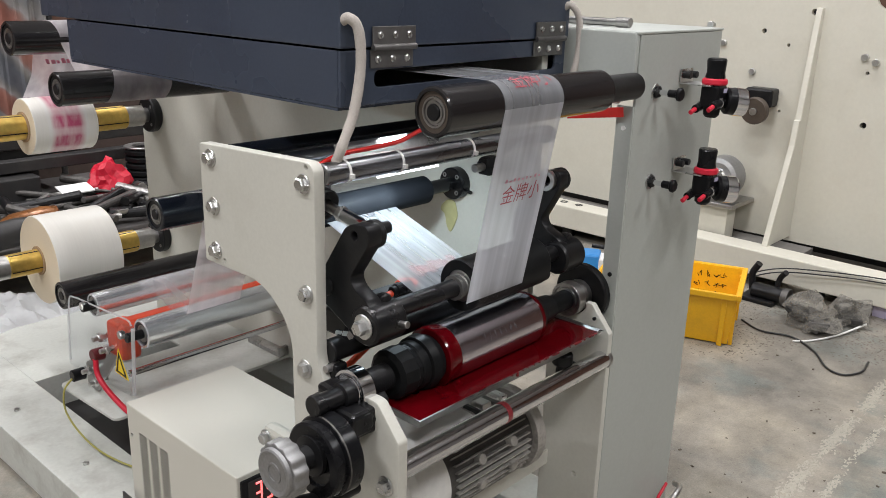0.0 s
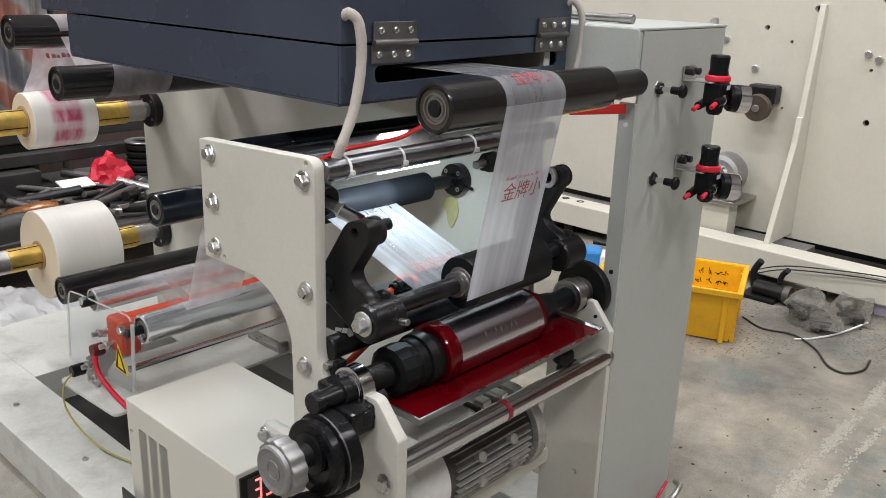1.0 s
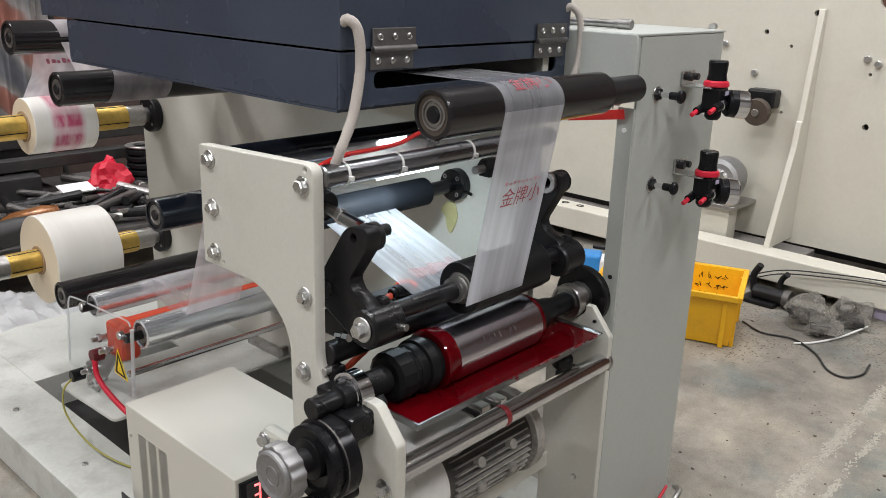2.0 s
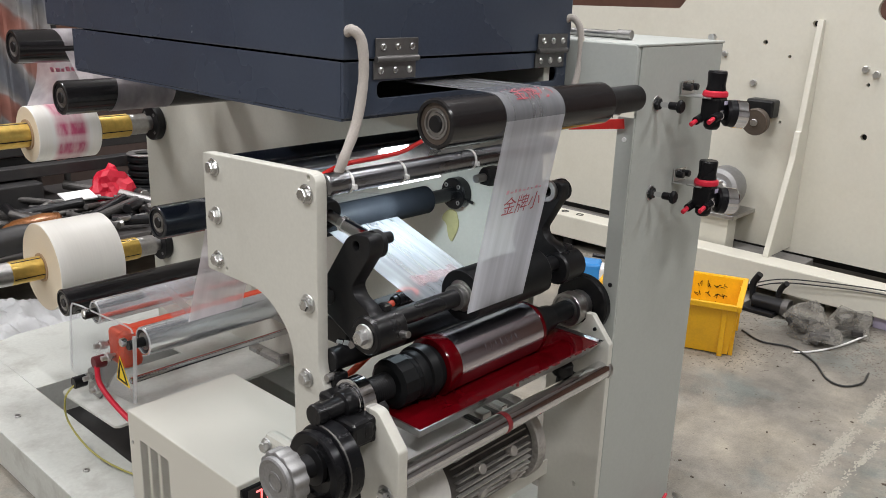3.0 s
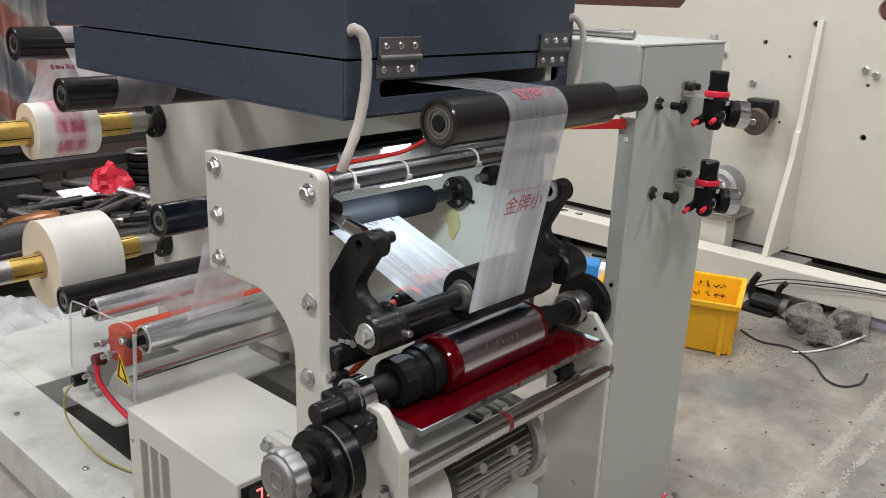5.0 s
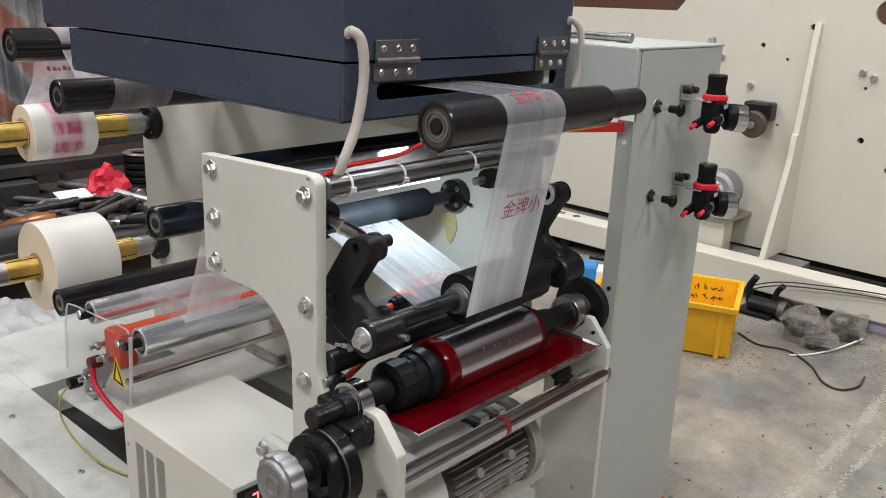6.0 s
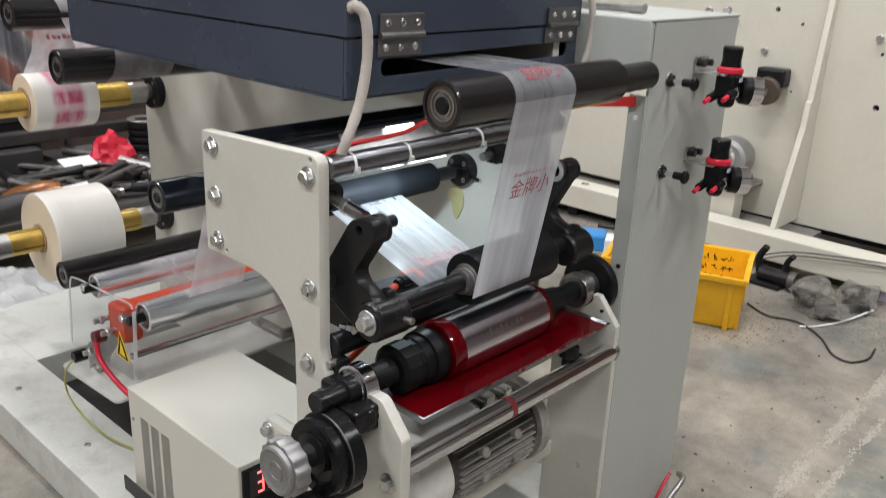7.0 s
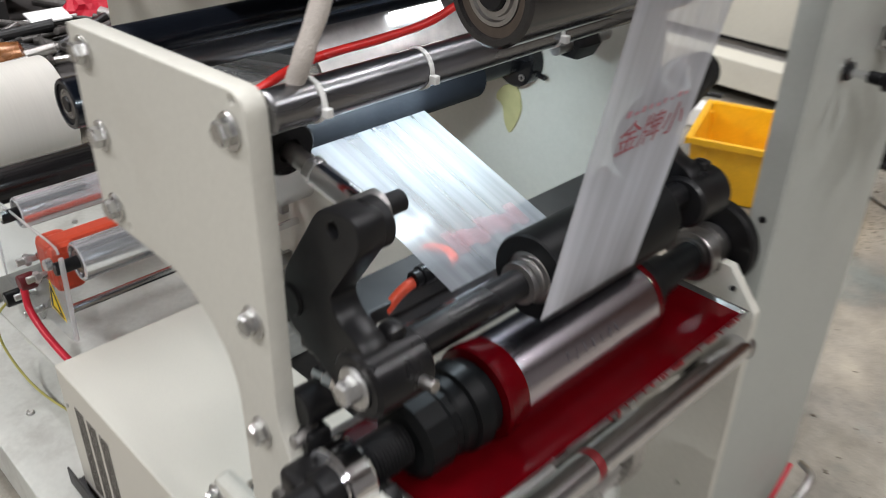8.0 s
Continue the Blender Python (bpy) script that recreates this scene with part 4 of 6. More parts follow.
part("blade", box(B(), 1.10, 1.50, 1.001, 1.05, 0.788, 0.7905, 0.0), CHROME, bladebar, "bright steel blade")
part("block", box(B(), 1.02, 1.075, 1.04, 1.10, 0.765, 0.812, 0.004), BLACK, bladebar)
for x in (1.035, 1.51):
    part("screw", rod(B(), (x, 1.065, 0.81), (x, 1.065, 0.835), 0.008, 12), BLACK, bladebar)
part("foot", box(B(), 1.50, 1.562, 1.05, 1.09, 0.785, 0.805, 0.003), BLACK, bladebar)

# air cylinder that swings the arm
act = thing("air_cylinder", "small steel air cylinder with a black nut", "pneumatic cylinder", at=(1.02, 1.05, 0.95))
part("collar", ring(B(), (1.018, 1.115, 1.008), (1.018, 1.085, 1.002), 0.028, 0.012, 32, 0.002), BLACK, act)
part("barrel", rod(B(), (1.018, 1.20, 1.025), (1.018, 1.10, 1.005), 0.024, 28), BLACK, act)
part("rod", rod(B(), (1.018, 1.11, 1.007), (1.018, 1.03, 0.992), 0.0095, 18), STEEL, act)
part("lock_nut", hexagon(B(), (1.018, 1.052, 0.996), (1.018, 1.040, 0.994), 0.014), ZINC, act)
part("rod_end", rod(B(), (1.018, 1.042, 0.994), (1.018, 0.985, 0.984), 0.0125, 18), CHROME, act)
part("eye", ring(B(), (1.004, 0.972, 0.982), (1.030, 0.972, 0.982), 0.019, 0.007, 28), STEEL, act)
part("pin", rod(B(), (0.998, 0.972, 0.982), (1.056, 0.972, 0.982), 0.0105, 18), BLACK, act)
part("clevis_bar", box(B(), 0.952, 1.03, 1.14, 1.17, 0.995, 1.03, 0.003), BLACK, act)

# ---- the oven ----
oven = thing("drying_oven", "dark slate blue sheet metal drying oven with a hinged lid", "oven", at=(1.3, 1.5, 1.17))
OX0, OX1, OY0, OY1 = 1.006, 1.622, 1.034, 1.985
slot = rounded([(1.080, 1.204), (1.080, 1.232), (1.590, 1.236), (1.590, 1.208)], 0.013)
flip = Matrix(((0, 1, 0, 0), (1, 0, 0, 0), (0, 0, 1, 0), (0, 0, 0, 1)))
part("front_panel", prism(B(), [(OX0, 1.176), (OX1, 1.176), (OX1, 1.266), (OX0, 1.266)], OY0, OY0 + 0.006, (slot,), 0.0015, flip), NAVY, oven)
part("side_panel", box(B(), OX0, OX0 + 0.006, OY0 + 0.0065, OY1 - 0.0005, 1.176, 1.266, 0.001), NAVY, oven)
part("side_panel", box(B(), OX1 - 0.006, OX1, OY0 + 0.0065, OY1 - 0.0005, 1.176, 1.266, 0.001), NAVY, oven)
part("bottom_panel", box(B(), OX0, OX1, OY0 + 0.006, OY1, 1.171, 1.1755), NAVY, oven)
part("back_panel", prism(B(), [(OX0, 1.176), (OX1, 1.176), (OX1, 1.266), (OX0, 1.266)], OY1, OY1 + 0.006, ([(1.080, 1.20), (1.080, 1.236), (1.590, 1.236), (1.590, 1.20)],), 0.0015, flip), NAVY, oven)
part("lining", box(B(), OX0 + 0.01, OX1 - 0.01, OY0 + 0.03, OY1 - 0.01, 1.258, 1.262), INSIDE, oven)
lid = part("lid", box(B(), OX0 - 0.004, OX1 + 0.004, OY0 - 0.004, OY1 + 0.13, 1.2695, 1.46, 0.003), NAVY, oven, "raised blue lid")
for hx in (1.068, 1.508):
    h = part("hinge", box(B(), hx, hx + 0.098, OY0 - 0.010, OY0 - 0.0065, 1.273, 1.303, 0.001), HINGE, oven, "steel hinge with six screws")
    part("leaf", box(B(), hx, hx + 0.098, OY0 - 0.0045, OY0 - 0.0012, 1.236, 1.266, 0.001), HINGE, h)
    part("knuckle", rod(B(), (hx, OY0 - 0.010, 1.2695), (hx + 0.098, OY0 - 0.010, 1.2695), 0.0055, 16), HINGE, h)
    for k in range(3):
        for zz, yy in ((1.289, OY0 - 0.010), (1.250, OY0 - 0.0045)):
            part("screw", lathe(B(), [(0, 0.0065), (0.002, 0.006), (0.0035, 0.004), (0.002, 0.003), (0.002, 0)], Matrix.Translation((hx + 0.016 + 0.033 * k, yy, zz)) @ Matrix.Rotation(math.radians(90), 4, "X"), 16), ZINC, h)

sl = solid("wire_sleeve", tube(B(), [(1.012, 1.034, 1.312), (1.014, 1.022, 1.317), (1.026, 1.013, 1.300), (1.030, 1.012, 1.245), (1.016, 1.012, 1.175), (0.990, 1.012, 1.120), (0.984, 1.020, 1.094)], 0.0085, 16, 8, 0.05, 3),
           SLEEVE, "off white woven sleeve over the lamp wires", "cable sleeve", "wire sleeves")
sl2 = solid("wire_sleeve", tube(B(), [(1.612, 1.034, 1.330), (1.616, 1.022, 1.335), (1.630, 1.010, 1.310), (1.634, 1.008, 1.250), (1.624, 1.012, 1.195), (1.61, 1.03, 1.15)], 0.0070, 16, 8, 0.05, 5),
            SLEEVE, "off white woven sleeve at the oven's far corner", "cable sleeve", "wire sleeves")
red = solid("red_tube", tube(B(), [(0.958, 1.055, 1.078), (1.02, 1.052, 1.096), (1.10, 1.052, 1.099), (1.16, 1.052, 1.103), (1.21, 1.048, 1.118), (1.245, 1.05, 1.116)], 0.0042, 16, 8, 0.05, 2), REDTAPE,
            "red air tube lying along the tie bar", "air tube", "red tubes")
t = B()
a, b = Vector((1.628, 1.02, 1.112)), Vector((1.628, 0.885, 1.132))
m_, L_ = between(a, b)
box(t, -0.002, 0.002, -0.010, 0.010, 0, L_, 0.001, m_)
solid("red_strap", t, REDTAPE, "flat red hose run under the machine's top block", "hose", "red tubes")
rodtop = thing("loose_rod", "brushed steel rod lying on the machine's top", "rod", at=(1.75, 1.1, 1.29))
part("rod", rod(B(), (1.735, 1.35, 1.301), (1.735, 0.965, 1.301), 0.0085, 18), STEEL, rodtop)
part("end_cap", rod(B(), (1.735, 0.985, 1.302), (1.735, 0.950, 1.302), 0.0105, 18), STEEL, rodtop)


for pts in (((1.03, 1.10, 0.655), (1.08, 1.092, 0.687), (1.116, 1.09, 0.706), (1.173, 1.09, 0.729), (1.20, 1.095, 0.733)),
            ((1.10, 1.05, 0.800), (1.127, 1.048, 0.818), (1.163, 1.048, 0.823), (1.200, 1.048, 0.824), (1.212, 1.075, 0.820), (1.214, 1.112, 0.800), (1.214, 1.125, 0.74))):
    solid("red_tube", tube(B(), pts, 0.0065, 16, 8), ORANGE, "bright red air tube behind the pressure arm", "air tube", "red tubes")
fit_ = thing("tube_fitting", "black push fitting on the red air tube", "fitting", at=(1.165, 1.048, 0.813))
part("fitting", rod(B(), (1.148, 1.048, 0.8245), (1.188, 1.048, 0.8255), 0.0115, 16), PLASTIC, fit_)
part("collar", rod(B(), (1.138, 1.048, 0.824), (1.150, 1.048, 0.8245), 0.0095, 16), PLASTIC, fit_)

# ---- regulators on the post ----
def regulator(x, z):
    y = 0.800
    r = thing("air_regulator", "black air pressure regulator with red collar and gauge", "air regulator", "air regulators", (x, y, z - 0.05))
    part("knob", lathe(B(), [(0.028, 0), (0.028, 0.0205), (0.032, 0.021), (0.040, 0.019), (0.066, 0.0205), (0.070, 0.0185), (0.070, 0)], Matrix.Translation((x, y, z)), 24), PLASTIC, r)
    part("collar", lathe(B(), [(0.016, 0.012), (0.016, 0.0255), (0.019, 0.027), (0.026, 0.026), (0.029, 0.022), (0.029, 0.012)], Matrix.Translation((x, y, z)), 28), CRIMSON, r, "red locking collar")
    part("body", box(B(), x - 0.021, x + 0.021, y - 0.021, y + 0.021, z - 0.035, z + 0.016, 0.006), PLASTIC, r)
    part("foot", lathe(B(), [(-0.054, 0), (-0.054, 0.012), (-0.048, 0.017), (-0.034, 0.018), (-0.034, 0)], Matrix.Translation((x, y, z)), 20), PLASTIC, r)
    part("label_plate", box(B(), x + 0.002, x + 0.0175, y - 0.0222, y - 0.0212, z - 0.001, z + 0.008), MAUVE, r)
    part("bracket", box(B(), x - 0.030, x + 0.026, y - 0.005, 0.868, z + 0.012, z + 0.0155, 0.001), ZINC, r, "bent zinc bracket")
    part("bracket_tab", box(B(), x - 0.030, x + 0.024, 0.862, 0.866, z + 0.012, z + 0.044, 0.001), ZINC, r)
    for dx in (-0.018, 0.010):
        part("screw", rod(B(), (x + dx, 0.863, z + 0.031), (x + dx, 0.846, z + 0.031), 0.0075, 12), BLACK, r)
    # gauge, facing the open side
    g0, gd = Vector((x + 0.015, y - 0.012, z - 0.018)), Vector((0.72, -0.68, -0.08)).normalized()
    mg, _ = between(g0 + gd * 0.012, g0 + gd * 0.050)
    gauge = part("gauge", lathe(B(), [(-0.005, 0), (-0.005, 0.024), (0.0, 0.0285), (0.024, 0.0285), (0.024, 0.0)], mg, 32), PLASTIC, r, "black gauge with chrome rim")
    part("rim", lathe(B(), [(0.014, 0.0286), (0.014, 0.0300), (0.036, 0.0300), (0.039, 0.0285), (0.039, 0.0262), (0.034, 0.0258)], mg, 32), CHROME, gauge)
    part("glass", lathe(B(), [(0.0345, 0.0260), (0.0355, 0.0)], mg, 32), WHITE, gauge)
    part("neck", rod(B(), tuple(g0), tuple(g0 + gd * 0.026), 0.008, 12), BLACK, r)
    # fittings and short red tubes
    for k, (dx, dy) in enumerate(((-0.036, -0.024), (0.0, 0.036))):
        p = Vector((x, y - 0.019, z - 0.020)) if k == 0 else Vector((x + 0.004, y + 0.022, z - 0.030))
        q = p + Vector((-0.040, -0.002, -0.006))
        part("fitting", rod(B(), tuple(p), tuple(p.lerp(q, 0.3)), 0.011, 14), CHROME, r)
        part("elbow", rod(B(), tuple(p.lerp(q, 0.3)), tuple(q), 0.009, 14), PLASTIC, r)
        part("tube_end", rod(B(), tuple(q), tuple(q + Vector((-0.020, 0.0, -0.006))), 0.0050, 12), CRIMSON, r)
    return r


regulator(1.847, 1.166)
regulator(1.857, 0.972)


def push_valve(x, z):
    p = thing("push_valve", "black push pull knob on a steel stem", "valve", "push valves", (x, 0.85, z - 0.01))
    part("nut", hexagon(B(), (x, 0.868, z), (x, 0.858, z), 0.013), BLACK, p)
    part("washer", ring(B(), (x, 0.868, z), (x, 0.8655, z), 0.017, 0.006), ZINC, p)
    part("stem", rod(B(), (x, 0.86, z), (x, 0.828, z), 0.0055, 14), CHROME, p)
    part("knob", lathe(B(), [(0, 0), (0, 0.008), (0.018, 0.0085), (0.021, 0.0135), (0.026, 0.014), (0.029, 0.011), (0.029, 0)], between((x, 0.836, z), (x, 0.80, z))[0], 20), PLASTIC, p)


push_valve(1.720, 1.168)
push_valve(1.734, 0.975)
hook = solid("floor_hose", tube(B(), [(1.99, 0.84, 0.12), (1.93, 0.80, 0.15), (1.86, 0.80, 0.12), (1.83, 0.81, 0.05), (1.82, 0.80, 0.008)], 0.007, 16, 8), STEEL, "grey air hose curled at the post's foot", "hose")
solid("red_floor_hose", tube(B(), [(1.90, 0.86, 0.004), (1.885, 0.85, 0.06), (1.91, 0.845, 0.11), (1.96, 0.85, 0.13)], 0.0042, 16, 8), CRIMSON, "thin red air hose rising from the floor", "hose", "red tubes")

# ---- the film's way through the machine ----
FX0, FX1 = 1.171, 1.332
web = thing("film_web", "frosted plastic film strip printed with red characters", "plastic film", at=(1.21, 0.9, 0.8))
down = [(0.8277 + (0.8935 - 0.8277) * k / 24, 1.1835 + (0.835 - 1.1835) * k / 24) for k in range(0, 25)]
part("front_run", strip(B(), down, FX0, FX1, 24, 0.0, 1), WEB, web)
part("top_wrap", strip(B(), arc(TRY, TRZ, 0.0404, 95, 183.5, 28), FX0, FX1, 24, 0.0, 1), WEBWRAP, web)
part("nip_wrap", strip(B(), arc(RY, RZ, 0.0500, 194, 348, 40), FX0, FX1, 24, 0.0, 1), WEBTIGHT, web)
part("oven_run", strip(B(), [(TRY - 0.0035, TRZ + 0.0403), (0.95, 1.2255), (1.20, 1.222), (1.95, 1.222), (2.0, 1.222)], FX0, FX1, 12, 0.0, 2), WEBWRAP, web)
back = [(1.2335 + (0.990 - 1.2335) * k / 16, 0.9165 + (0.836 - 0.9165) * k / 16) for k in range(0, 17)]
part("lamp_run", strip(B(), back, FX0 - 0.030, FX1 - 0.004, 24, 0.0, 3), WEBLAMP, web)
part("lamp_wrap", strip(B(), arc(UY, UZ, 0.0319, 80, 205, 28), FX0 - 0.030, FX1 - 0.004, 24, 0.0, 3), WEBTIGHT, web)
part("back_run", strip(B(), [(UY + 0.0055 + (1.755 - UY) * k / 12, UZ + 0.0314 + (0.879 - UZ - 0.0314) * k / 12) for k in range(13)], FX0 - 0.030, FX1 - 0.004, 24, 0.0, 7), WEBLAMP, web)
slope = math.atan2(0.8935 - 0.8285, 1.183 - 0.835)


def on_front(s, side):
    """The place on the film s metres below the roller's front, on its outer face."""
    if s < 0:
        a = math.radians(183) + s / 0.0402
        return Vector((0, TRY + (0.0402 + side) * math.cos(a), TRZ + (0.0402 + side) * math.sin(a)))
    return Vector((0, 0.8285 + s * math.sin(slope) - side, 1.183 - s * math.cos(slope)))


def lay_on_film(me, s, x):
    for v in me.vertices:
        p = on_front(s - v.co.y, 0.0012)
        v.co = Vector((x + v.co.x + 0.12 * v.co.y, p.y, p.z))


for s in (-0.046, 0.158):
    w_ = lettering("金牌小", 0.036, PRINT, Matrix(), web, "lettering")
    lay_on_film(w_.data, s, 1.262)
    rnd = random.Random(int(s * 1000))
    small = B()
    for k in range(9):
        a = -0.055 + k * 0.0115
        box(small, a, a + rnd.uniform(0.004, 0.008), 0.026, 0.026 + rnd.uniform(0.003, 0.007), 0, 0.0001, 0)
    o_ = part("print", small, PINKSOFT, web, "small faded red print")
    lay_on_film(o_.data, s, 1.262)

pk = B()
for k in range(7):
    a = 1.185 + k * 0.017
    box(pk, a, a + 0.0165, -0.020 + 0.006 * (k % 2), 0.016 - 0.005 * (k % 3), 0.0, 0.0002, 0)
ang = math.atan2(0.9165 - 0.836, 1.2335 - 0.990)
pk.transform(Matrix.Translation((0, 1.040, 0.8548)) @ Matrix.Rotation(ang, 4, "X"))
part("print", pk, WEBROSE, web, "soft pink print, too faint to read")
rear = thing("film_web", "frosted film strip with faded pink print", "plastic film", at=(1.21, 1.9, 0.5))
RS2 = (1.862, 0.508)
low_run = [(1.722, 0.845), (1.765, 0.72), (1.805, 0.62), (RS2[0] + 0.0392 * math.cos(2.3), RS2[1] + 0.0392 * math.sin(2.3))]
part("low_run", strip(B(), low_run, FX0, FX1, 10, 0.0, 5), WEBCLEAR, rear)
cling = arc(RS2[0], RS2[1], 0.0389, 131, 20, 28) + [(2.02, 0.56)] + arc(2.075, 0.530, 0.0330, 110, 60, 14) + [(2.28, 0.45)]
part("roller_run", strip(B(), cling, FX0, FX1, 10, 0.0, 5), WEBFAINT, rear)
wind_run = [(1.96, 1.222), (2.10, 1.150)] + arc(2.206, 1.08, 0.0452, 110, 250, 30) + [(2.30, 1.06), (2.42, 1.18)] + arc(2.464, 1.191, 0.0472, 170, 10, 34) + [(2.56, 1.08), (2.64, 1.004)]
part("wind_run", strip(B(), wind_run, 1.205, 1.375, 10, 0.0, 6, -0.065), WEBPINK, rear)
pr = B()
for k in range(8):
    box(pr, 1.155 + k * 0.015, 1.155 + k * 0.015 + 0.009 + 0.003 * (k % 2), -0.0006, 0.0, -0.008, 0.008 - 0.003 * (k % 3), 0)
pr.transform(Matrix.Translation((0.02, 2.530, 1.118)) @ Matrix.Rotation(-0.62, 4, "X"))
part("print", pr, PINK, rear, "red printed characters, too small to read")

# rollers beyond the side plate
roller("glossy black guide roller above the winder", 2.464, 1.191, 0.046, 1.05, WX + 0.004, DARK)
roller("glossy black guide roller beside the oven's end", 2.206, 1.08, 0.044, 1.055, WX + 0.004, DARK)
roller("blue black scuffed guide roller beside the side plate", 1.762, 0.838, 0.040, 1.062, WX + 0.004, NAVYR)
roller("long black guide roller close to the base", 2.308, 0.487, 0.040, 1.05, WX + 0.004, DARK)
roller("polished steel guide roller of the treater", 2.075, 0.530, 0.032, 1.035, WX + 0.004, SATIN, bearing=0.74, stub=0.03)
roller("polished steel treater roller", RS2[0], RS2[1], 0.038, 1.055, WX + 0.004, SATIN, stub=0.04)
lowrod = thing("guide_bar", "thin bright guide bar under the treater roller", "bar", at=(1.3, 1.90, 0.38))
part("bar", rod(B(), (1.034, 1.90, 0.392), (WX + 0.004, 1.90, 0.392), 0.009, 20), CHROME, lowrod)

# winding shafts
SY = 2.637


def spindle(z, label, near):
    s = thing("winding_shaft", label, "winding shaft", "winding shafts", (1.2, SY, z - 0.04))
    m = along_x(SY, z)
    part("core_tube", lathe(B(), [(near, 0), (near, 0.036), (near + 0.002, 0.0375), (1.45, 0.0375), (1.452, 0.036), (1.452, 0)], m, 40), BRASS, s, "yellow foil covered expanding core")
    for k in range(4):
        a = math.radians(20 + 90 * k)
        part("slot_strip", box(B(), near + 0.004, 1.448, -0.0015, 0.0015, -0.0008, 0.0006, 0, Matrix.Translation((0, SY + 0.0375 * math.cos(a), z + 0.0375 * math.sin(a))) @ Matrix.Rotation(a + math.pi / 2, 4, "X")), BLACK, s)
    part("nose", lathe(B(), [(near - 0.085, 0), (near - 0.085, 0.026), (near - 0.082, 0.028), (near - 0.06, 0.028), (near - 0.058, 0.037), (near, 0.037), (near, 0)], m, 40), STEEL, s, "steel end sleeve")
    part("sleeve", lathe(B(), [(1.452, 0.0), (1.452, 0.034), (1.512, 0.034), (1.512, 0.024), (1.555, 0.024), (1.555, 0)], m, 36), STEEL, s)
    wall_flange(s, SY, z, 0.058)
    return s


spindle(0.918, "yellow foil covered winding shaft with steel end", 0.94)
spindle(0.495, "yellow foil covered unwinding shaft with steel end", 1.03)


def film_roll(z, x0, x1, r, label, printed):
    f = thing("film_roll", label, "film roll", "film rolls", (0.5 * (x0 + x1), SY, z - r))
    m = along_x(SY, z)
    part("wound_film", lathe(B(), [(x0, r - 0.002), (x0 + 0.002, r), (x1 - 0.002, r), (x1, r - 0.002)], m, 80), PAPER, f)
    part("edge", lathe(B(), [(x0, r - 0.002), (x0 + 0.0005, 0.046)], m, 64), PAPEREND, f)
    part("edge", lathe(B(), [(x1, r - 0.002), (x1 - 0.0005, 0.046)], m, 64), PAPEREND, f)
    part("core", lathe(B(), [(x0 - 0.004, 0.046), (x0 - 0.004, 0.0382), (x1 + 0.02, 0.0382), (x1 + 0.02, 0.046), (x0 - 0.004, 0.046)], m, 48), CARD, f, "brown card core")
    if printed:
        b = B()
        for a0, a1, c0, c1 in ((60, 250, 0.20, 0.84),):
            rows = [[b.verts.new((x0 + (x1 - x0) * (c0 + (c1 - c0) * k / 6), y, zz)) for k in range(7)] for y, zz in arc(SY, z, r + 0.0008, a0, a1, 40)]
            for p, q in zip(rows, rows[1:]):
                for k in range(6):
                    b.faces.new((p[k], p[k + 1], q[k + 1], q[k])).smooth = True
        part("print_patch", b, ROLLPRINT, f, "blurred red print showing through the winds")
    return f


film_roll(0.918, 1.132, 1.325, 0.085, "white film roll with blurred red print", True)
film_roll(0.495, 1.130, 1.340, 0.142, "wide ivory film roll on the lower shaft", False)

# ---- corona treater ----
shield = thing("acrylic_guard", "clear acrylic side guard with warning sticker", "machine guard", at=(1.02, 2.0, 0.13))
part("sheet", prism(B(), rounded([(1.862, 0.345), (1.838, 0.548), (2.195, 0.530), (2.225, 0.315)], [0.01, 0.02, 0.03, 0.02]), 1.018, 1.028, (), 0.001), ACRYL, shield)
t = prism(B(), rounded([(1.938, 0.392), (1.868, 0.388), (1.912, 0.466)], 0.004), 1.0155, 1.0165)
part("warning_sticker", t, STICK, shield, "yellow triangular warning sticker")
tri = prism(B(), [(1.931, 0.3965), (1.877, 0.393), (1.911, 0.456)], 1.0146, 1.0154, ([(1.922, 0.4005), (1.887, 0.398), (1.910, 0.444)],))
part("sticker_border", tri, PLASTIC, shield)
part("edge_strip", tube(B(), [(1.023, 1.839, 0.538), (1.023, 1.849, 0.44), (1.023, 1.861, 0.350)], 0.0050, 8), EDGE, shield)
part("edge_strip", tube(B(), [(1.023, 1.845, 0.545), (1.023, 1.87, 0.5545), (1.023, 2.02, 0.5435), (1.023, 2.15, 0.534), (1.023, 2.19, 0.515), (1.023, 2.208, 0.42), (1.023, 2.222, 0.325)], 0.0024, 8), EDGE, shield)
for y, z in ((1.875, 0.515), (2.075, 0.535)):
    part("bolt", hexagon(B(), (1.017, y, z), (1.003, y, z), 0.011), ZINC, shield)
elec = thing("electrode", "orange red silicone covered treater electrode", "electrode", at=(1.2, 1.98, 0.42))
part("cover", box(B(), 1.03, 1.56, 1.940, 1.985, 0.430, 0.515, 0.010), ORANGE, elec)
part("end_cap", box(B(), 1.032, 1.09, 1.925, 2.010, 0.412, 0.512, 0.014), ORANGE, elec)
part("terminal", rod(B(), (1.016, 1.997, 0.425), (0.985, 1.997, 0.425), 0.017, 18), surface("maroon plastic", (0.10, 0.008, 0.012), 0.4), elec, "maroon terminal knob")
part("terminal", rod(B(), (1.02, 2.135, 0.318), (0.985, 2.135, 0.318), 0.017, 18), PLASTIC, elec, "black terminal knob")
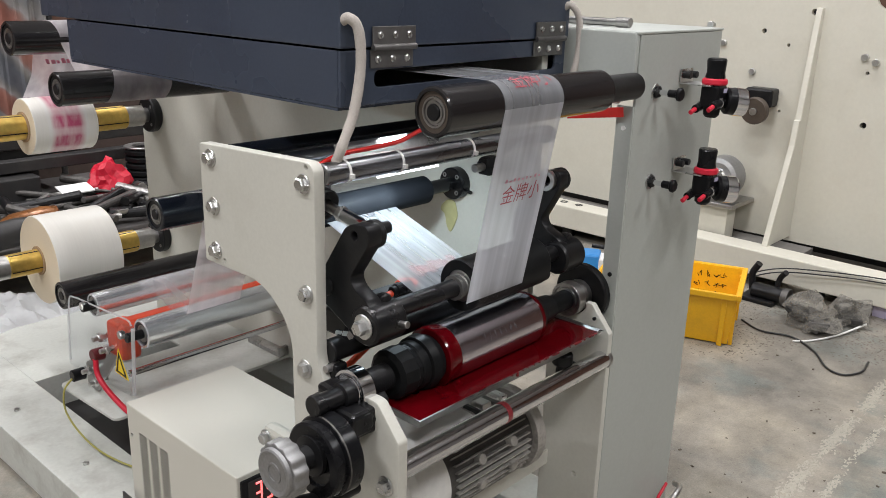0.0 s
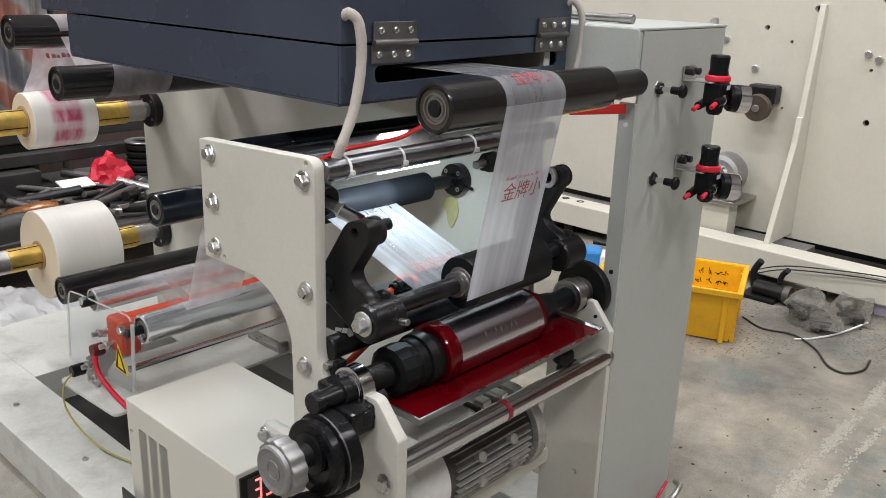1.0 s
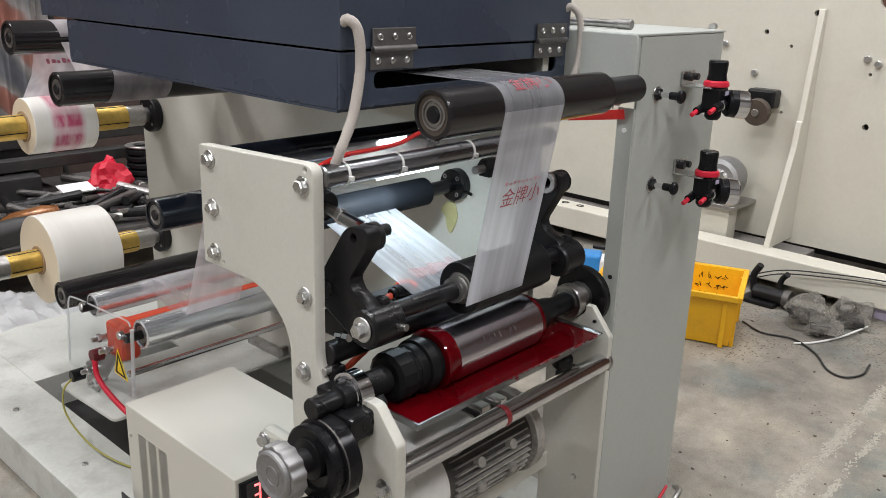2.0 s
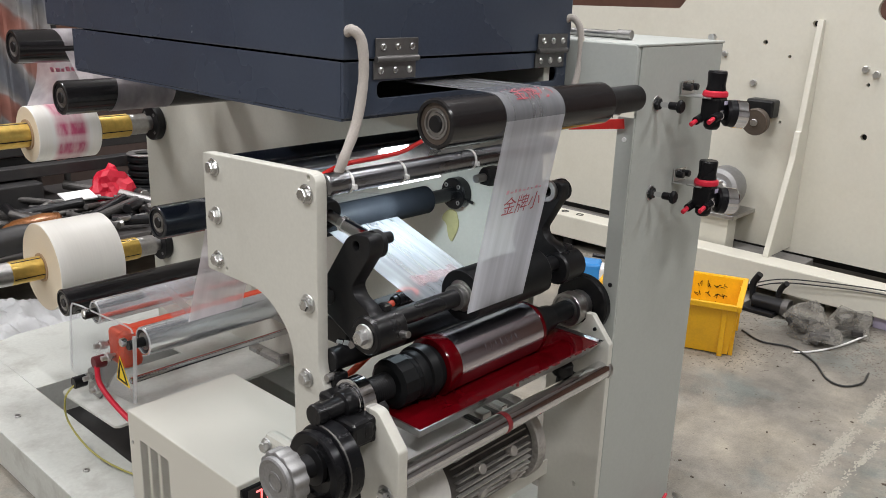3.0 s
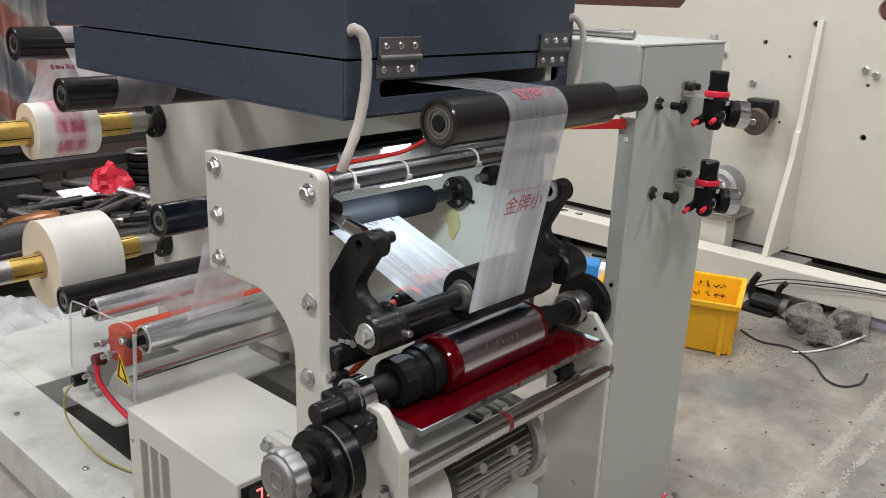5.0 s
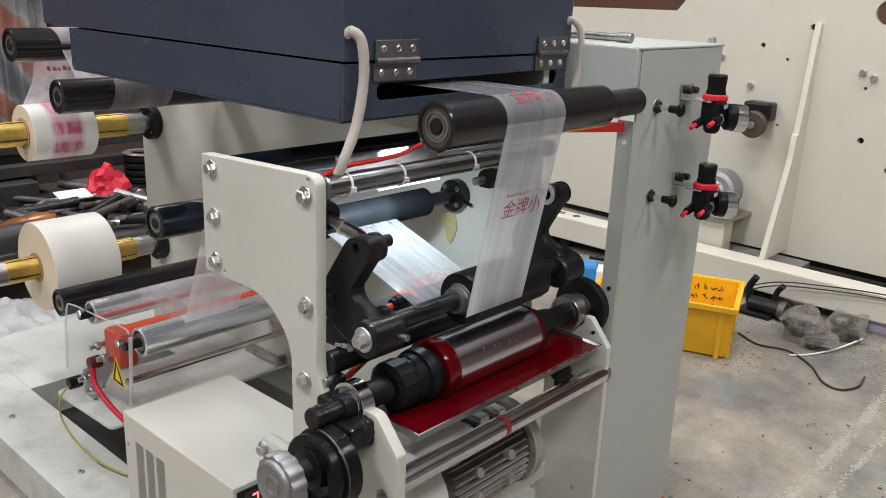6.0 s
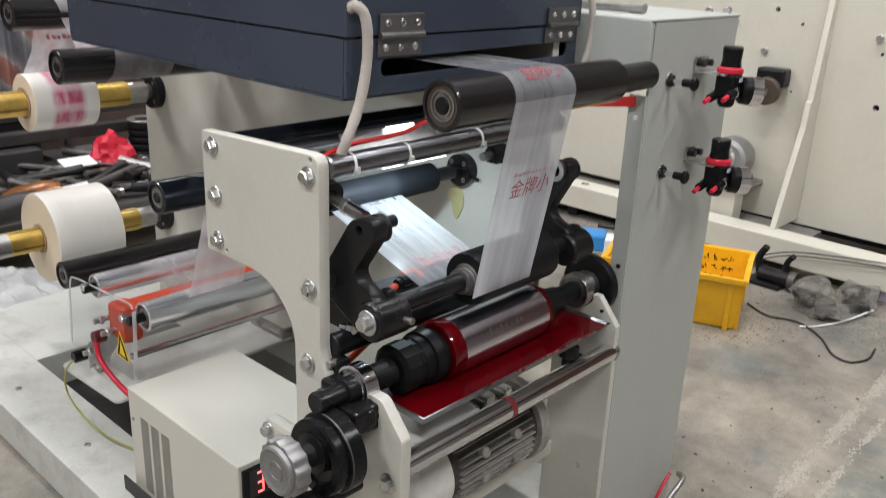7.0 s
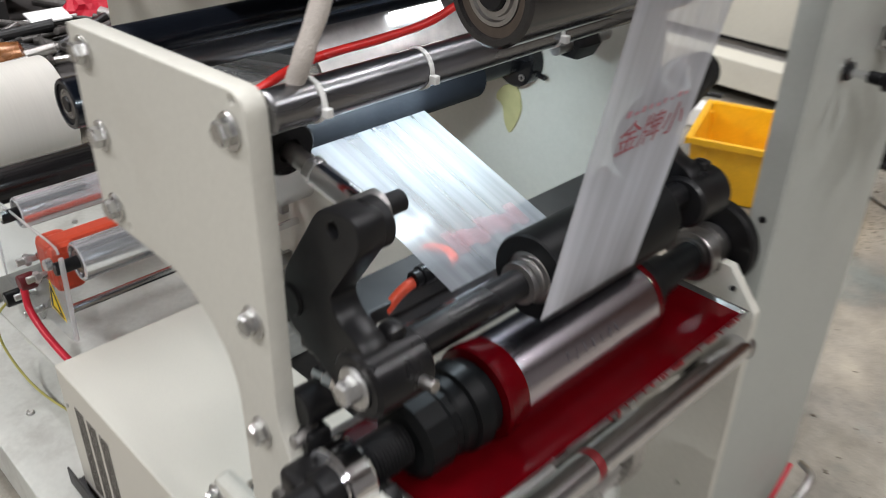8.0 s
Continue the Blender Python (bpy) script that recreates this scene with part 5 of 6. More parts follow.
for y, z in ((2.000, 0.468), (1.965, 0.445), (2.085, 0.345), (2.050, 0.322)):
    part("stud", rod(B(), (0.992, y, z), (1.045, y, z), 0.007, 12), ZINC, elec)
    part("nut", hexagon(B(), (1.016, y, z), (1.006, y, z), 0.012), ZINC, elec)
part("mount_plate", prism(B(), rounded([(1.95, 0.43), (2.0, 0.43), (2.15, 0.34), (2.15, 0.271), (2.09, 0.271)], 0.004), 1.034, 1.040), STEEL, elec)
part("bracket", box(B(), 1.54, 1.562, 1.93, 2.01, 0.40, 0.44, 0.003), STEEL, elec)
rail = solid("slotted_strip", prism(B(), [(1.928, 0.2705), (2.09, 0.2705), (2.09, 0.284), (1.94, 0.284), (1.94, 0.30), (1.928, 0.30)], 1.522, 1.557, (), 0.001), STEEL, "slotted steel strip on the cover sheet", "bracket")
solid("red_lead", tube(B(), [(0.990, 1.990, 0.418), (0.986, 1.972, 0.375), (0.992, 1.905, 0.335), (1.01, 1.82, 0.300), (1.05, 1.75, 0.285)], 0.0070, 16, 8), CRIMSON, "thick red high voltage lead", "cable", "leads")
solid("earth_lead", tube(B(), [(0.990, 2.135, 0.315), (0.962, 2.14, 0.28), (0.955, 2.12, 0.22), (0.968, 2.03, 0.165), (1.00, 1.93, 0.137), (1.05, 1.79, 0.132)], 0.0026, 16, 8), surface("yellow green lead", (0.36, 0.33, 0.08), 0.45), "thin yellow green earth lead", "cable", "leads")

# ---- treater power unit ----
cab = thing("power_unit", "beige steel power unit with vents and red digits", "power supply", at=(1.09, 1.5, 0.02))
CX0, CX1, CY0, CY1, CT = 0.940, 1.235, 1.283, 1.738, 0.407
part("case", box(B(), CX0, CX1, CY0 + 0.004, CY1, 0.126, CT, 0.003), CABP, cab)
# louvres are thin dark bars, coloured as the shade in the slots
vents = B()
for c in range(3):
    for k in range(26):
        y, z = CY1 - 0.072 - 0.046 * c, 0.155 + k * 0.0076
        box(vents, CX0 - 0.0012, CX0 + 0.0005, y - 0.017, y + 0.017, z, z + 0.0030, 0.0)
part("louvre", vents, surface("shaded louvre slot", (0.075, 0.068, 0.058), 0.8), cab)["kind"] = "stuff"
panel = part("front_panel", box(B(), CX0 + 0.008, CX1 - 0.008, CY0 - 0.003, CY0 + 0.005, 0.14, CT - 0.012, 0.001), PLASTIC, cab, "black control panel")
part("display", box(B(), CX0 + 0.022, CX0 + 0.135, CY0 - 0.0045, CY0 - 0.002, 0.325, 0.390, 0.001), DARKST, panel)
d = B()
for k in range(3):
    x = CX0 + 0.040 + k * 0.026
    for bx0, bx1, bz0, bz1 in ((0, 0.014, 0.046, 0.050), (0, 0.014, 0.0, 0.004), (0.011, 0.015, 0.002, 0.048), (0, 0.014, 0.023, 0.027)):
        box(d, x + bx0, x + bx1, CY0 - 0.0062, CY0 - 0.0048, 0.333 + bz0, 0.333 + bz1)
part("digits", d, DIGIT, panel, "red lit digits")
for k in range(4):
    part("button", rod(B(), (CX0 + 0.04 + 0.05 * k, CY0 - 0.002, 0.22), (CX0 + 0.04 + 0.05 * k, CY0 - 0.012, 0.22), 0.011, 14), STEEL, panel)
part("knob", rod(B(), (CX0 + 0.07, CY0 - 0.002, 0.27), (CX0 + 0.07, CY0 - 0.02, 0.27), 0.016, 18), PLASTIC, panel)
for y, z in ((CY0 + 0.03, 0.15), (CY1 - 0.02, 0.33)):
    part("screw", rod(B(), (CX0, y, z), (CX0 - 0.003, y, z), 0.004, 10), ZINC, cab)
part("foot_angle", box(B(), CX0 - 0.020, CX0 - 0.016, CY0, CY1 + 0.02, 0.126, 0.165, 0.001), DARKST, cab, "dark steel foot angle")
part("foot_angle", box(B(), CX0 - 0.020, CX0 + 0.02, CY0, CY1 + 0.02, 0.1252, 0.1258, 0), DARKST, cab)

# ---- motor ----
MY, MZ = 1.005, 0.435
mot = thing("electric_motor", "grey cast aluminium motor with cooling fins", "electric motor", at=(1.32, MY, 0.33))
mm = along_x(MY, MZ)
# housing coloured near black to give the shade between the fins
part("housing", lathe(B(), [(1.175, 0), (1.175, 0.078), (1.18, 0.080), (1.445, 0.080), (1.45, 0.078), (1.45, 0)], mm, 48), DARKCAST, mot)
for k in range(36):
    a = math.radians(k * 10)
    part("fin", box(B(), 1.20, 1.43, 0.078, 0.090, -0.0014, 0.0014, 0, Matrix.Translation((0, MY, MZ)) @ Matrix.Rotation(a, 4, "X")), MOTORP, mot)
part("end_bell", lathe(B(), [(1.448, 0.0), (1.448, 0.094), (1.453, 0.097), (1.472, 0.097), (1.476, 0.092), (1.488, 0.06), (1.488, 0)], mm, 48), MOTORP, mot)
part("fan_cover", lathe(B(), [(1.180, 0.086), (1.10, 0.088), (1.083, 0.080), (1.076, 0.060), (1.075, 0.012), (1.075, 0)], mm, 48), surface("pale grey cover", (0.62, 0.61, 0.58), 0.5), mot, "pale fan cover with a grille")
g = B()
for r_, c_ in ((0.020, 8), (0.032, 14), (0.044, 18), (0.056, 24)):
    for k in range(c_):
        a = 2 * math.pi * k / c_
        box(g, 1.0735, 1.0752, MY + r_ * math.cos(a) - 0.0035, MY + r_ * math.cos(a) + 0.0035, MZ + r_ * math.sin(a) - 0.0035, MZ + r_ * math.sin(a) + 0.0035)
part("grille_holes", g, INSIDE, mot)["kind"] = "stuff"
part("terminal_box", box(B(), 1.26, 1.40, MY - 0.045, MY + 0.05, MZ + 0.078, MZ + 0.112, 0.006), MOTORP, mot)
for k, (x, w_) in enumerate(((1.265, 0.018), (1.292, 0.010), (1.312, 0.026), (1.348, 0.014), (1.372, 0.020))):
    part("terminal_plate", box(B(), x, x + w_, MY - 0.047 - 0.004 * (k % 2), MY - 0.010, MZ + 0.104, MZ + 0.116 + 0.004 * (k % 3), 0.002), (ZINC, BLACK, STEEL, DARKCAST, ZINC)[k], mot)
for x in (1.27, 1.39):
    part("screw", rod(B(), (x, MY - 0.035, MZ + 0.11), (x, MY - 0.035, MZ + 0.117), 0.005, 10), ZINC, mot)
for x, a in ((1.27, 3.35), (1.37, 3.35), (1.27, 2.75), (1.37, 2.75)):
    part("boss", rod(B(), (x, MY + 0.078 * math.cos(a), MZ + 0.078 * math.sin(a)), (x, MY + 0.096 * math.cos(a), MZ + 0.096 * math.sin(a)), 0.011, 14), MOTORP, mot)
part("foot", box(B(), 1.20, 1.44, MY - 0.015, MY + 0.095, MZ - 0.105, MZ - 0.082, 0.004), MOTORP, mot)
shelf = thing("motor_shelf", "grimy grey steel shelf carrying the motor", "shelf", at=(1.4, 1.0, 0.3))
part("plate", box(B(), 1.17, 1.589, 0.985, 1.13, 0.318, 0.330, 0.002), DUST, shelf)
part("lip", box(B(), 1.17, 1.589, 0.979, 0.9845, 0.296, 0.333, 0.001), CREAM, shelf)
part("gusset", prism(B(), [(0.985, 0.318), (0.985, 0.305), (1.10, 0.20), (1.12, 0.20), (1.12, 0.318)], 1.575, 1.588), CREAM, shelf)
part("post", box(B(), 1.18, 1.22, 1.04, 1.08, 0.10, 0.318, 0.002), CREAM, shelf)
paper = B()
pts = [[paper.verts.new((1.03 + 0.21 * i / 10, 0.872 + 0.12 * j / 6, 0.572 + 0.010 * math.sin(i * 0.9) * math.cos(j * 0.8) + 0.02 * j / 6)) for j in range(7)] for i in range(11)]
for i in range(10):
    for j in range(6):
        paper.faces.new((pts[i][j], pts[i + 1][j], pts[i + 1][j + 1], pts[i][j + 1]))
solid("plastic_sheet", soft(paper), WHITE, "crumpled white plastic sheet lying over the motor", "plastic sheet")

solid("grease_patch", prism(B(), rounded([(y_ - 0.035, z_ + 0.012) for y_, z_ in ((1.328, 0.872), (1.305, 0.872), (1.294, 0.84), (1.302, 0.815), (1.316, 0.790), (1.328, 0.805), (1.334, 0.835), (1.350, 0.842), (1.346, 0.855))], 0.012), WX - 0.004, WX - 0.0005, (), 0.001), GLOVE,
      "yellowed smear of dried glue on the wall", "stain")

# ---- the neighbouring machine ----
far = thing("neighbour_machine", "tall ivory steel side wall of a second machine", "machine", at=(4.35, 1.6, 0))
FXW = 4.36
hs = [(1.75, 1.18, 0.012), (1.62, 1.12, 0.008), (1.52, 1.28, 0.015), (1.95, 0.80, 0.013), (1.86, 0.80, 0.010), (1.72, 0.80, 0.008), (1.62, 0.80, 0.007),
      (1.22, 0.78, 0.015), (1.24, 1.02, 0.008), (1.08, 0.66, 0.016), (2.3, 1.1, 0.012), (1.34, 1.42, 0.01), (1.20, 1.36, 0.055), (2.30, 0.88, 0.014), (0.86, 0.92, 0.012), (0.7, 1.22, 0.014)]
part("side_wall", prism(B(), [(-0.4, 0.16), (-0.4, 2.1), (1.75, 1.95), (2.235, 1.322), (3.9, 1.300), (3.9, 0.16)], FXW, FXW + 0.03, [circle(y, z, r, 18) for y, z, r in hs], 0.0), FARP, far)
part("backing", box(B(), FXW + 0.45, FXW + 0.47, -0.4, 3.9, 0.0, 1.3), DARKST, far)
part("rib", prism(B(), rounded([(0.28, 0.185), (0.0, 0.185), (0.0, 1.30), (0.03, 1.30), (0.09, 0.78), (0.105, 0.78), (0.12, 0.66)], 0.004), 0, 0.028, (), 0.002,
     Matrix(((0, -1, 0, FXW), (1, 0, 0, 1.475), (0, 0, 1, 0), (0, 0, 0, 1)))), FARP, far, "ivory welded stiffening rib")
part("base_beam", box(B(), 3.98, 4.12, -0.4, 3.9, 0.06, 0.185, 0.006), FARP, far, "ivory base beam with a dusty ledge")
part("ledge", box(B(), 4.12, FXW, 2.0, 3.9, 0.05, 0.125, 0.002), DUST, far)
part("ledge", box(B(), 4.12, FXW, 1.35, 1.99, 0.05, 0.150, 0.002), DUST, far)
part("ledge", box(B(), 4.12, FXW, -0.4, 1.20, 0.03, 0.10, 0.002), DUST, far)
for y in (-0.2, 1.2, 2.6, 3.7):
    part("foot", rod(B(), (4.05, y, 0.0), (4.05, y, 0.062), 0.035, 20), BLACK, far)
for y in (2.55, 2.65):
    part("ring_plug", ring(B(), (4.06, y, 0.184), (4.06, y, 0.1875), 0.022, 0.012, 20), BLACK, far)
for y, z in ((1.95, 1.11), (1.78, 0.98), (1.26, 1.09), (1.21, 1.07), (2.1, 1.15)):
    part("bolt", rod(B(), (FXW, y, z), (FXW - 0.02, y, z), 0.016, 14), ZINC, far)
cuts = B()
for y, z, a in ((2.86, 0.74, 0), (2.80, 0.70, 1), (2.79, 0.66, 1), (2.60, 0.76, 0), (2.58, 0.72, 1), (2.58, 0.67, 1)):
    box(cuts, FXW - 0.0015, FXW - 0.0005, y - (0.022 if a == 0 else 0.004), y + (0.022 if a == 0 else 0.004), z - (0.004 if a == 0 else 0.018), z + (0.004 if a == 0 else 0.018))
part("layout_marks", cuts, DARKST, far, "short black layout marks")["kind"] = "stuff"
blk = thing("wall_bracket", "black cast bracket with a round rubber wheel", "bracket", at=(4.28, 1.72, 0.8))
part("block", box(B(), 4.27, FXW, 1.63, 1.77, 0.82, 0.91, 0.012), BLACK, blk)
part("wheel", lathe(B(), [(0, 0), (0, 0.062), (0.006, 0.066), (0.034, 0.066), (0.04, 0.060), (0.04, 0)], between((4.20, 1.685, 0.805), (4.25, 1.685, 0.81))[0], 32), BROWNEND, blk)
part("hub", rod(B(), (4.19, 1.685, 0.804), (4.27, 1.685, 0.81), 0.018, 16), STEEL, blk)
fm = thing("blower", "round metal blower on a small bracket", "blower", at=(4.18, 1.80, 0.15))
part("drum", lathe(B(), [(0, 0), (0, 0.08), (0.01, 0.10), (0.05, 0.108), (0.10, 0.108), (0.12, 0.10), (0.12, 0)], between((4.14, 1.80, 0.46), (4.30, 1.80, 0.46))[0], 40), ALU, fm)
part("cap", lathe(B(), [(0, 0), (0, 0.045), (0.03, 0.06), (0.03, 0)], between((4.12, 1.80, 0.46), (4.30, 1.80, 0.46))[0], 28), CHROME, fm)
part("stand", box(B(), 4.10, FXW, 1.68, 1.92, 0.325, 0.345, 0.003), STEEL, fm)
part("stand", box(B(), 4.14, 4.24, 1.72, 1.88, 0.150, 0.325, 0.003), FARP, fm)

# ---- things on the floor ----
def crate(x0, x1, y0, y1, h, label, top=0.02):
    c = thing("crate", label, "crate", "yellow crates", (0.5 * (x0 + x1), 0.5 * (y0 + y1), 0))
    t = B()
    rings = []
    s, w = top, 0.006
    for dx, z in ((s, 0.006), (0.004, h), (0.004 + w, h), (s + w, 0.014)):
        rings.append([t.verts.new(p) for p in ((x0 + dx, y0 + dx, z), (x1 - dx, y0 + dx, z), (x1 - dx, y1 - dx, z), (x0 + dx, y1 - dx, z))])
    for a, b in zip(rings, rings[1:]):
        for k in range(4):
            t.faces.new((a[k], a[(k + 1) % 4], b[(k + 1) % 4], b[k]))
    t.faces.new(rings[0])
    t.faces.new(rings[-1])
    part("shell", t, YELLOW, c)
    r = B()
    for q in ((x0 - 0.012, x1 + 0.012, y0 - 0.012, y0 + 0.004), (x0 - 0.012, x1 + 0.012, y1 - 0.004, y1 + 0.012), (x0 - 0.012, x0 + 0.004, y0 + 0.004, y1 - 0.004), (x1 - 0.004, x1 + 0.012, y0 + 0.004, y1 - 0.004)):
        box(r, *q, h - 0.02, h + 0.004, 0.003)
    part("rim", r, YELLOW, c)
    for x, y in ((x0 + 0.03, y0), (x1 - 0.05, y0), (x0 + 0.03, y1), (x1 - 0.05, y1)):
        yy = y + (0.008 if y == y0 else -0.016)
        part("rib", box(B(), x, x + 0.02, yy - 0.006, yy + 0.010, 0.0, h - 0.02, 0.002), YELLOW, c)
    for y in (y0 + 0.04, y1 - 0.06):
        part("rib", box(B(), x0 + 0.002, x0 + 0.016, y, y + 0.02, 0.0, h - 0.02, 0.002), YELLOW, c)
    return c


c1 = crate(0.0, 0.37, 0.0, 0.56, 0.222, "yellow plastic crate with black marker scribbles")
marks = B()
rnd = random.Random(9)
for row in range(3):
    for k in range(4 - row // 2):
        y = 0.20 - 0.034 * k - rnd.uniform(0, 0.01)
        z = 0.185 - row * 0.045
        for q in range(3):
            a, l = rnd.uniform(0, 3), rnd.uniform(0.006, 0.013)
            box(marks, -0.0007, 0.0007, -l, l, -0.0016, 0.0016, 0, Matrix.Translation((0.3435, y - 0.012 + rnd.uniform(-0.008, 0.008), z + rnd.uniform(-0.008, 0.008))) @ Matrix.Rotation(a, 4, "X"))
part("marker_bars", marks, PLASTIC, c1, "black marker strokes")["kind"] = "stuff"
c1.matrix_basis = Matrix.Translation((3.216, 1.232, 0)) @ Matrix.Rotation(math.radians(20), 4, "Z") @ Matrix.Translation((0.185, 0.28, 0))


def crumple(bm, c, size, seed, sub=4, amp=0.35, fine=0.25):
    t = bmesh.new()
    bmesh.ops.create_icosphere(t, subdivisions=sub, radius=1)
    off = Vector((seed * 7.3, seed * 1.7, seed * 3.1))
    for v in t.verts:
        p = v.co.copy()
        k = 1 + amp * noise.noise(p * 1.6 + off) - amp * 0.9 * abs(noise.noise(p * 3.1 + off)) - fine * abs(noise.noise(p * 7 + off))
        v.co = Vector((c[0] + p.x * size[0] * k, c[1] + p.y * size[1] * k, max(0.004, c[2] + p.z * size[2] * k)))
    return join(bm, t)


for c, s, seed in (((3.72, 1.13, 0.05), (0.13, 0.10, 0.085), 1), ((3.87, 1.00, 0.045), (0.15, 0.095, 0.065), 2), ((3.66, 1.04, 0.03), (0.09, 0.08, 0.045), 5)):
    bag = thing("plastic_bag", "dusty clear plastic bag of parts on the floor", "plastic bag", "plastic bags", (c[0], c[1], 0))
    part("bag", crumple(B(), c, s, seed, 2, 0.6, 0.1), BAGC, bag)
    rnd = random.Random(seed)
    for k in range(6):
        q = Matrix.Translation((c[0] + rnd.uniform(-0.5, 0.5) * s[0], c[1] + rnd.uniform(-0.5, 0.5) * s[1], 0.022 + rnd.uniform(0, 0.5) * s[2])) @ Matrix.Rotation(rnd.uniform(0, 3), 4, "Z") @ Matrix.Rotation(rnd.uniform(-0.4, 0.4), 4, "X")
        part("content", box(B(), -0.04, 0.04, -0.022, 0.022, -0.010, 0.010, 0.003, q), rnd.choice((OLDST, BLACK, DARKST)), bag)

jk = thing("scrap_pump", "blackened metal pump with two bent handles", "metal part", at=(3.86, 1.33, 0))
part("body", rod(B(), (3.84, 1.42, 0.045), (3.84, 1.25, 0.045), 0.036, 24), BLACK, jk)
part("base_plate", box(B(), 3.78, 3.92, 1.30, 1.46, 0.0, 0.02, 0.004), BLACK, jk)
part("handle", tube(B(), [(3.86, 1.43, 0.04), (3.86, 1.44, 0.11), (3.85, 1.41, 0.17)], 0.016, 16), BLACK, jk)
part("handle", tube(B(), [(3.86, 1.32, 0.06), (3.86, 1.31, 0.12), (3.84, 1.28, 0.16)], 0.013, 16), BLACK, jk)
part("collar", ring(B(), (3.84, 1.28, 0.045), (3.84, 1.25, 0.045), 0.042, 0.03, 24), OLDST, jk)
solid("carton", box(B(), 4.02, 4.13, 0.83, 0.945, 0.0, 0.085, 0.003, None), MAUVE, "small lilac carton on the floor", "box")

solid("floor_cable", tube(B(), [(3.53, 1.33, 0.006), (3.47, 1.22, 0.006), (3.50, 1.10, 0.006), (3.42, 0.98, 0.006), (3.30, 0.89, 0.006), (3.28, 0.82, 0.006), (3.36, 0.78, 0.006), (3.47, 0.79, 0.006)], 0.0040, 16, 10), CABLE,
      "thin grey brown cable curled on the floor", "cable", "floor cables")
for k, dz in enumerate((0.0, 0.018)):
    solid("floor_cable", tube(B(), [(3.66, 1.66, 0.008 + dz * 0.3), (3.80, 1.50, 0.07 + dz), (3.93, 1.36, 0.12 + dz), (3.95, 1.15, 0.155 + dz), (3.96, 0.90, 0.18 + dz), (3.97, 0.50, 0.195 + dz)], 0.0030, 16, 10), CABLE,
          "black power cable draped against the base beam", "cable", "floor cables")
solid("cable_tie_scrap", tube(B(), [(3.46, 1.08, 0.005), (3.52, 1.03, 0.005), (3.66, 0.97, 0.006), (3.84, 0.915, 0.02)], 0.0042, 16, 8), WHITE, "white plastic strip on the floor", "scrap")

bits = B()
rnd = random.Random(12)
for k in range(280):
    x, y = rnd.uniform(2.05, 3.95), rnd.uniform(0.3, 1.9)
    s = rnd.choice((0.0012, 0.0018, 0.0025, 0.0045)) * rnd.uniform(0.6, 1.3)
    box(bits, -s, s, -s * 0.6, s * 0.6, 0, s * 0.6, 0, Matrix.Translation((x, y, 0.0005)) @ Matrix.Rotation(rnd.uniform(0, 3), 4, "Z"))
solid("floor_grit", bits, surface("dark grit", (0.10, 0.08, 0.06), 0.9), "dark crumbs and grit scattered on the concrete", "grit", kind="stuff")

# oily dirt between crate and neighbour's base beam; flakes also darken it as shadow
dirt = B()
rnd = random.Random(77)
for k in range(9500):
    x, y = rnd.uniform(2.9, 4.0), rnd.uniform(0.75, 2.9)
    want = 0.5 + 1.3 * noise.noise(Vector((x * 2.3, y * 2.3, 4.0))) + 0.9 * (x - 3.55)
    if rnd.random() > want:
        continue
    a, b, turn = rnd.uniform(0.002, 0.008), rnd.uniform(0.0015, 0.005), rnd.uniform(0, 3.14)
    ca, sa = math.cos(turn), math.sin(turn)
    flake = []
    for q in range(7):
        w = 2 * math.pi * q / 7
        r = rnd.uniform(0.6, 1.2)
        px, py = a * r * math.cos(w), b * r * math.sin(w)
        flake.append(dirt.verts.new((x + px * ca - py * sa, y + px * sa + py * ca, 0.0002)))
    mid = dirt.verts.new((x, y, rnd.uniform(0.0005, 0.0014)))
    for q in range(7):
        dirt.faces.new((flake[q], flake[(q + 1) % 7], mid))
solid("floor_dirt_shade", dirt, surface("oily floor dirt and shade", (0.135, 0.116, 0.093), 0.8, 0, 80, 4, 0.3, 0.2), "dark flakes for oily dirt and shadow beside the base beam", "dirt", kind="stuff")


# pale cement crumbs and smears along a filled floor joint
def ridge_sheet(off, seed, spread, count):
    """Many small low flakes strewn along a line, denser at its middle."""
    rnd = random.Random(seed)
    t = B()
    for k in range(count):
        u = rnd.random()
        keep = noise.noise(Vector((u * 16, seed, 2.0))) + 0.35
        if rnd.random() > keep + 0.35:
            continue
        x = 1.4 + 3.0 * u
        y = 0.660 - off + 0.035 * u + rnd.gauss(0, spread) + 0.008 * noise.noise(Vector((u * 20, seed, 0)))
        a, b, h = rnd.uniform(0.003, 0.013), rnd.uniform(0.0015, 0.0045), rnd.uniform(0.0006, 0.003)
        turn = rnd.gauss(0.0, 0.35)
        ring_ = []
        for q in range(7):
            w = 2 * math.pi * q / 7
            r = rnd.uniform(0.6, 1.15)
            px, py = a * r * math.cos(w), b * r * math.sin(w)
            ring_.append(t.verts.new((x + px * math.cos(turn) - py * math.sin(turn), y + px * math.sin(turn) + py * math.cos(turn), 0.0002)))
        mid = t.verts.new((x, y, h))
        for q in range(7):
            t.faces.new((ring_[q], ring_[(q + 1) % 7], mid))
    return t


for off, seed, spread, count in ((0.0, 3, 0.011, 4200), (0.085, 8, 0.006, 1900)):
    solid("floor_ridge", ridge_sheet(off, seed, spread, count), CHALK, "pale cement crumbs along a filled floor joint", "floor joint", "floor ridges", "structure")

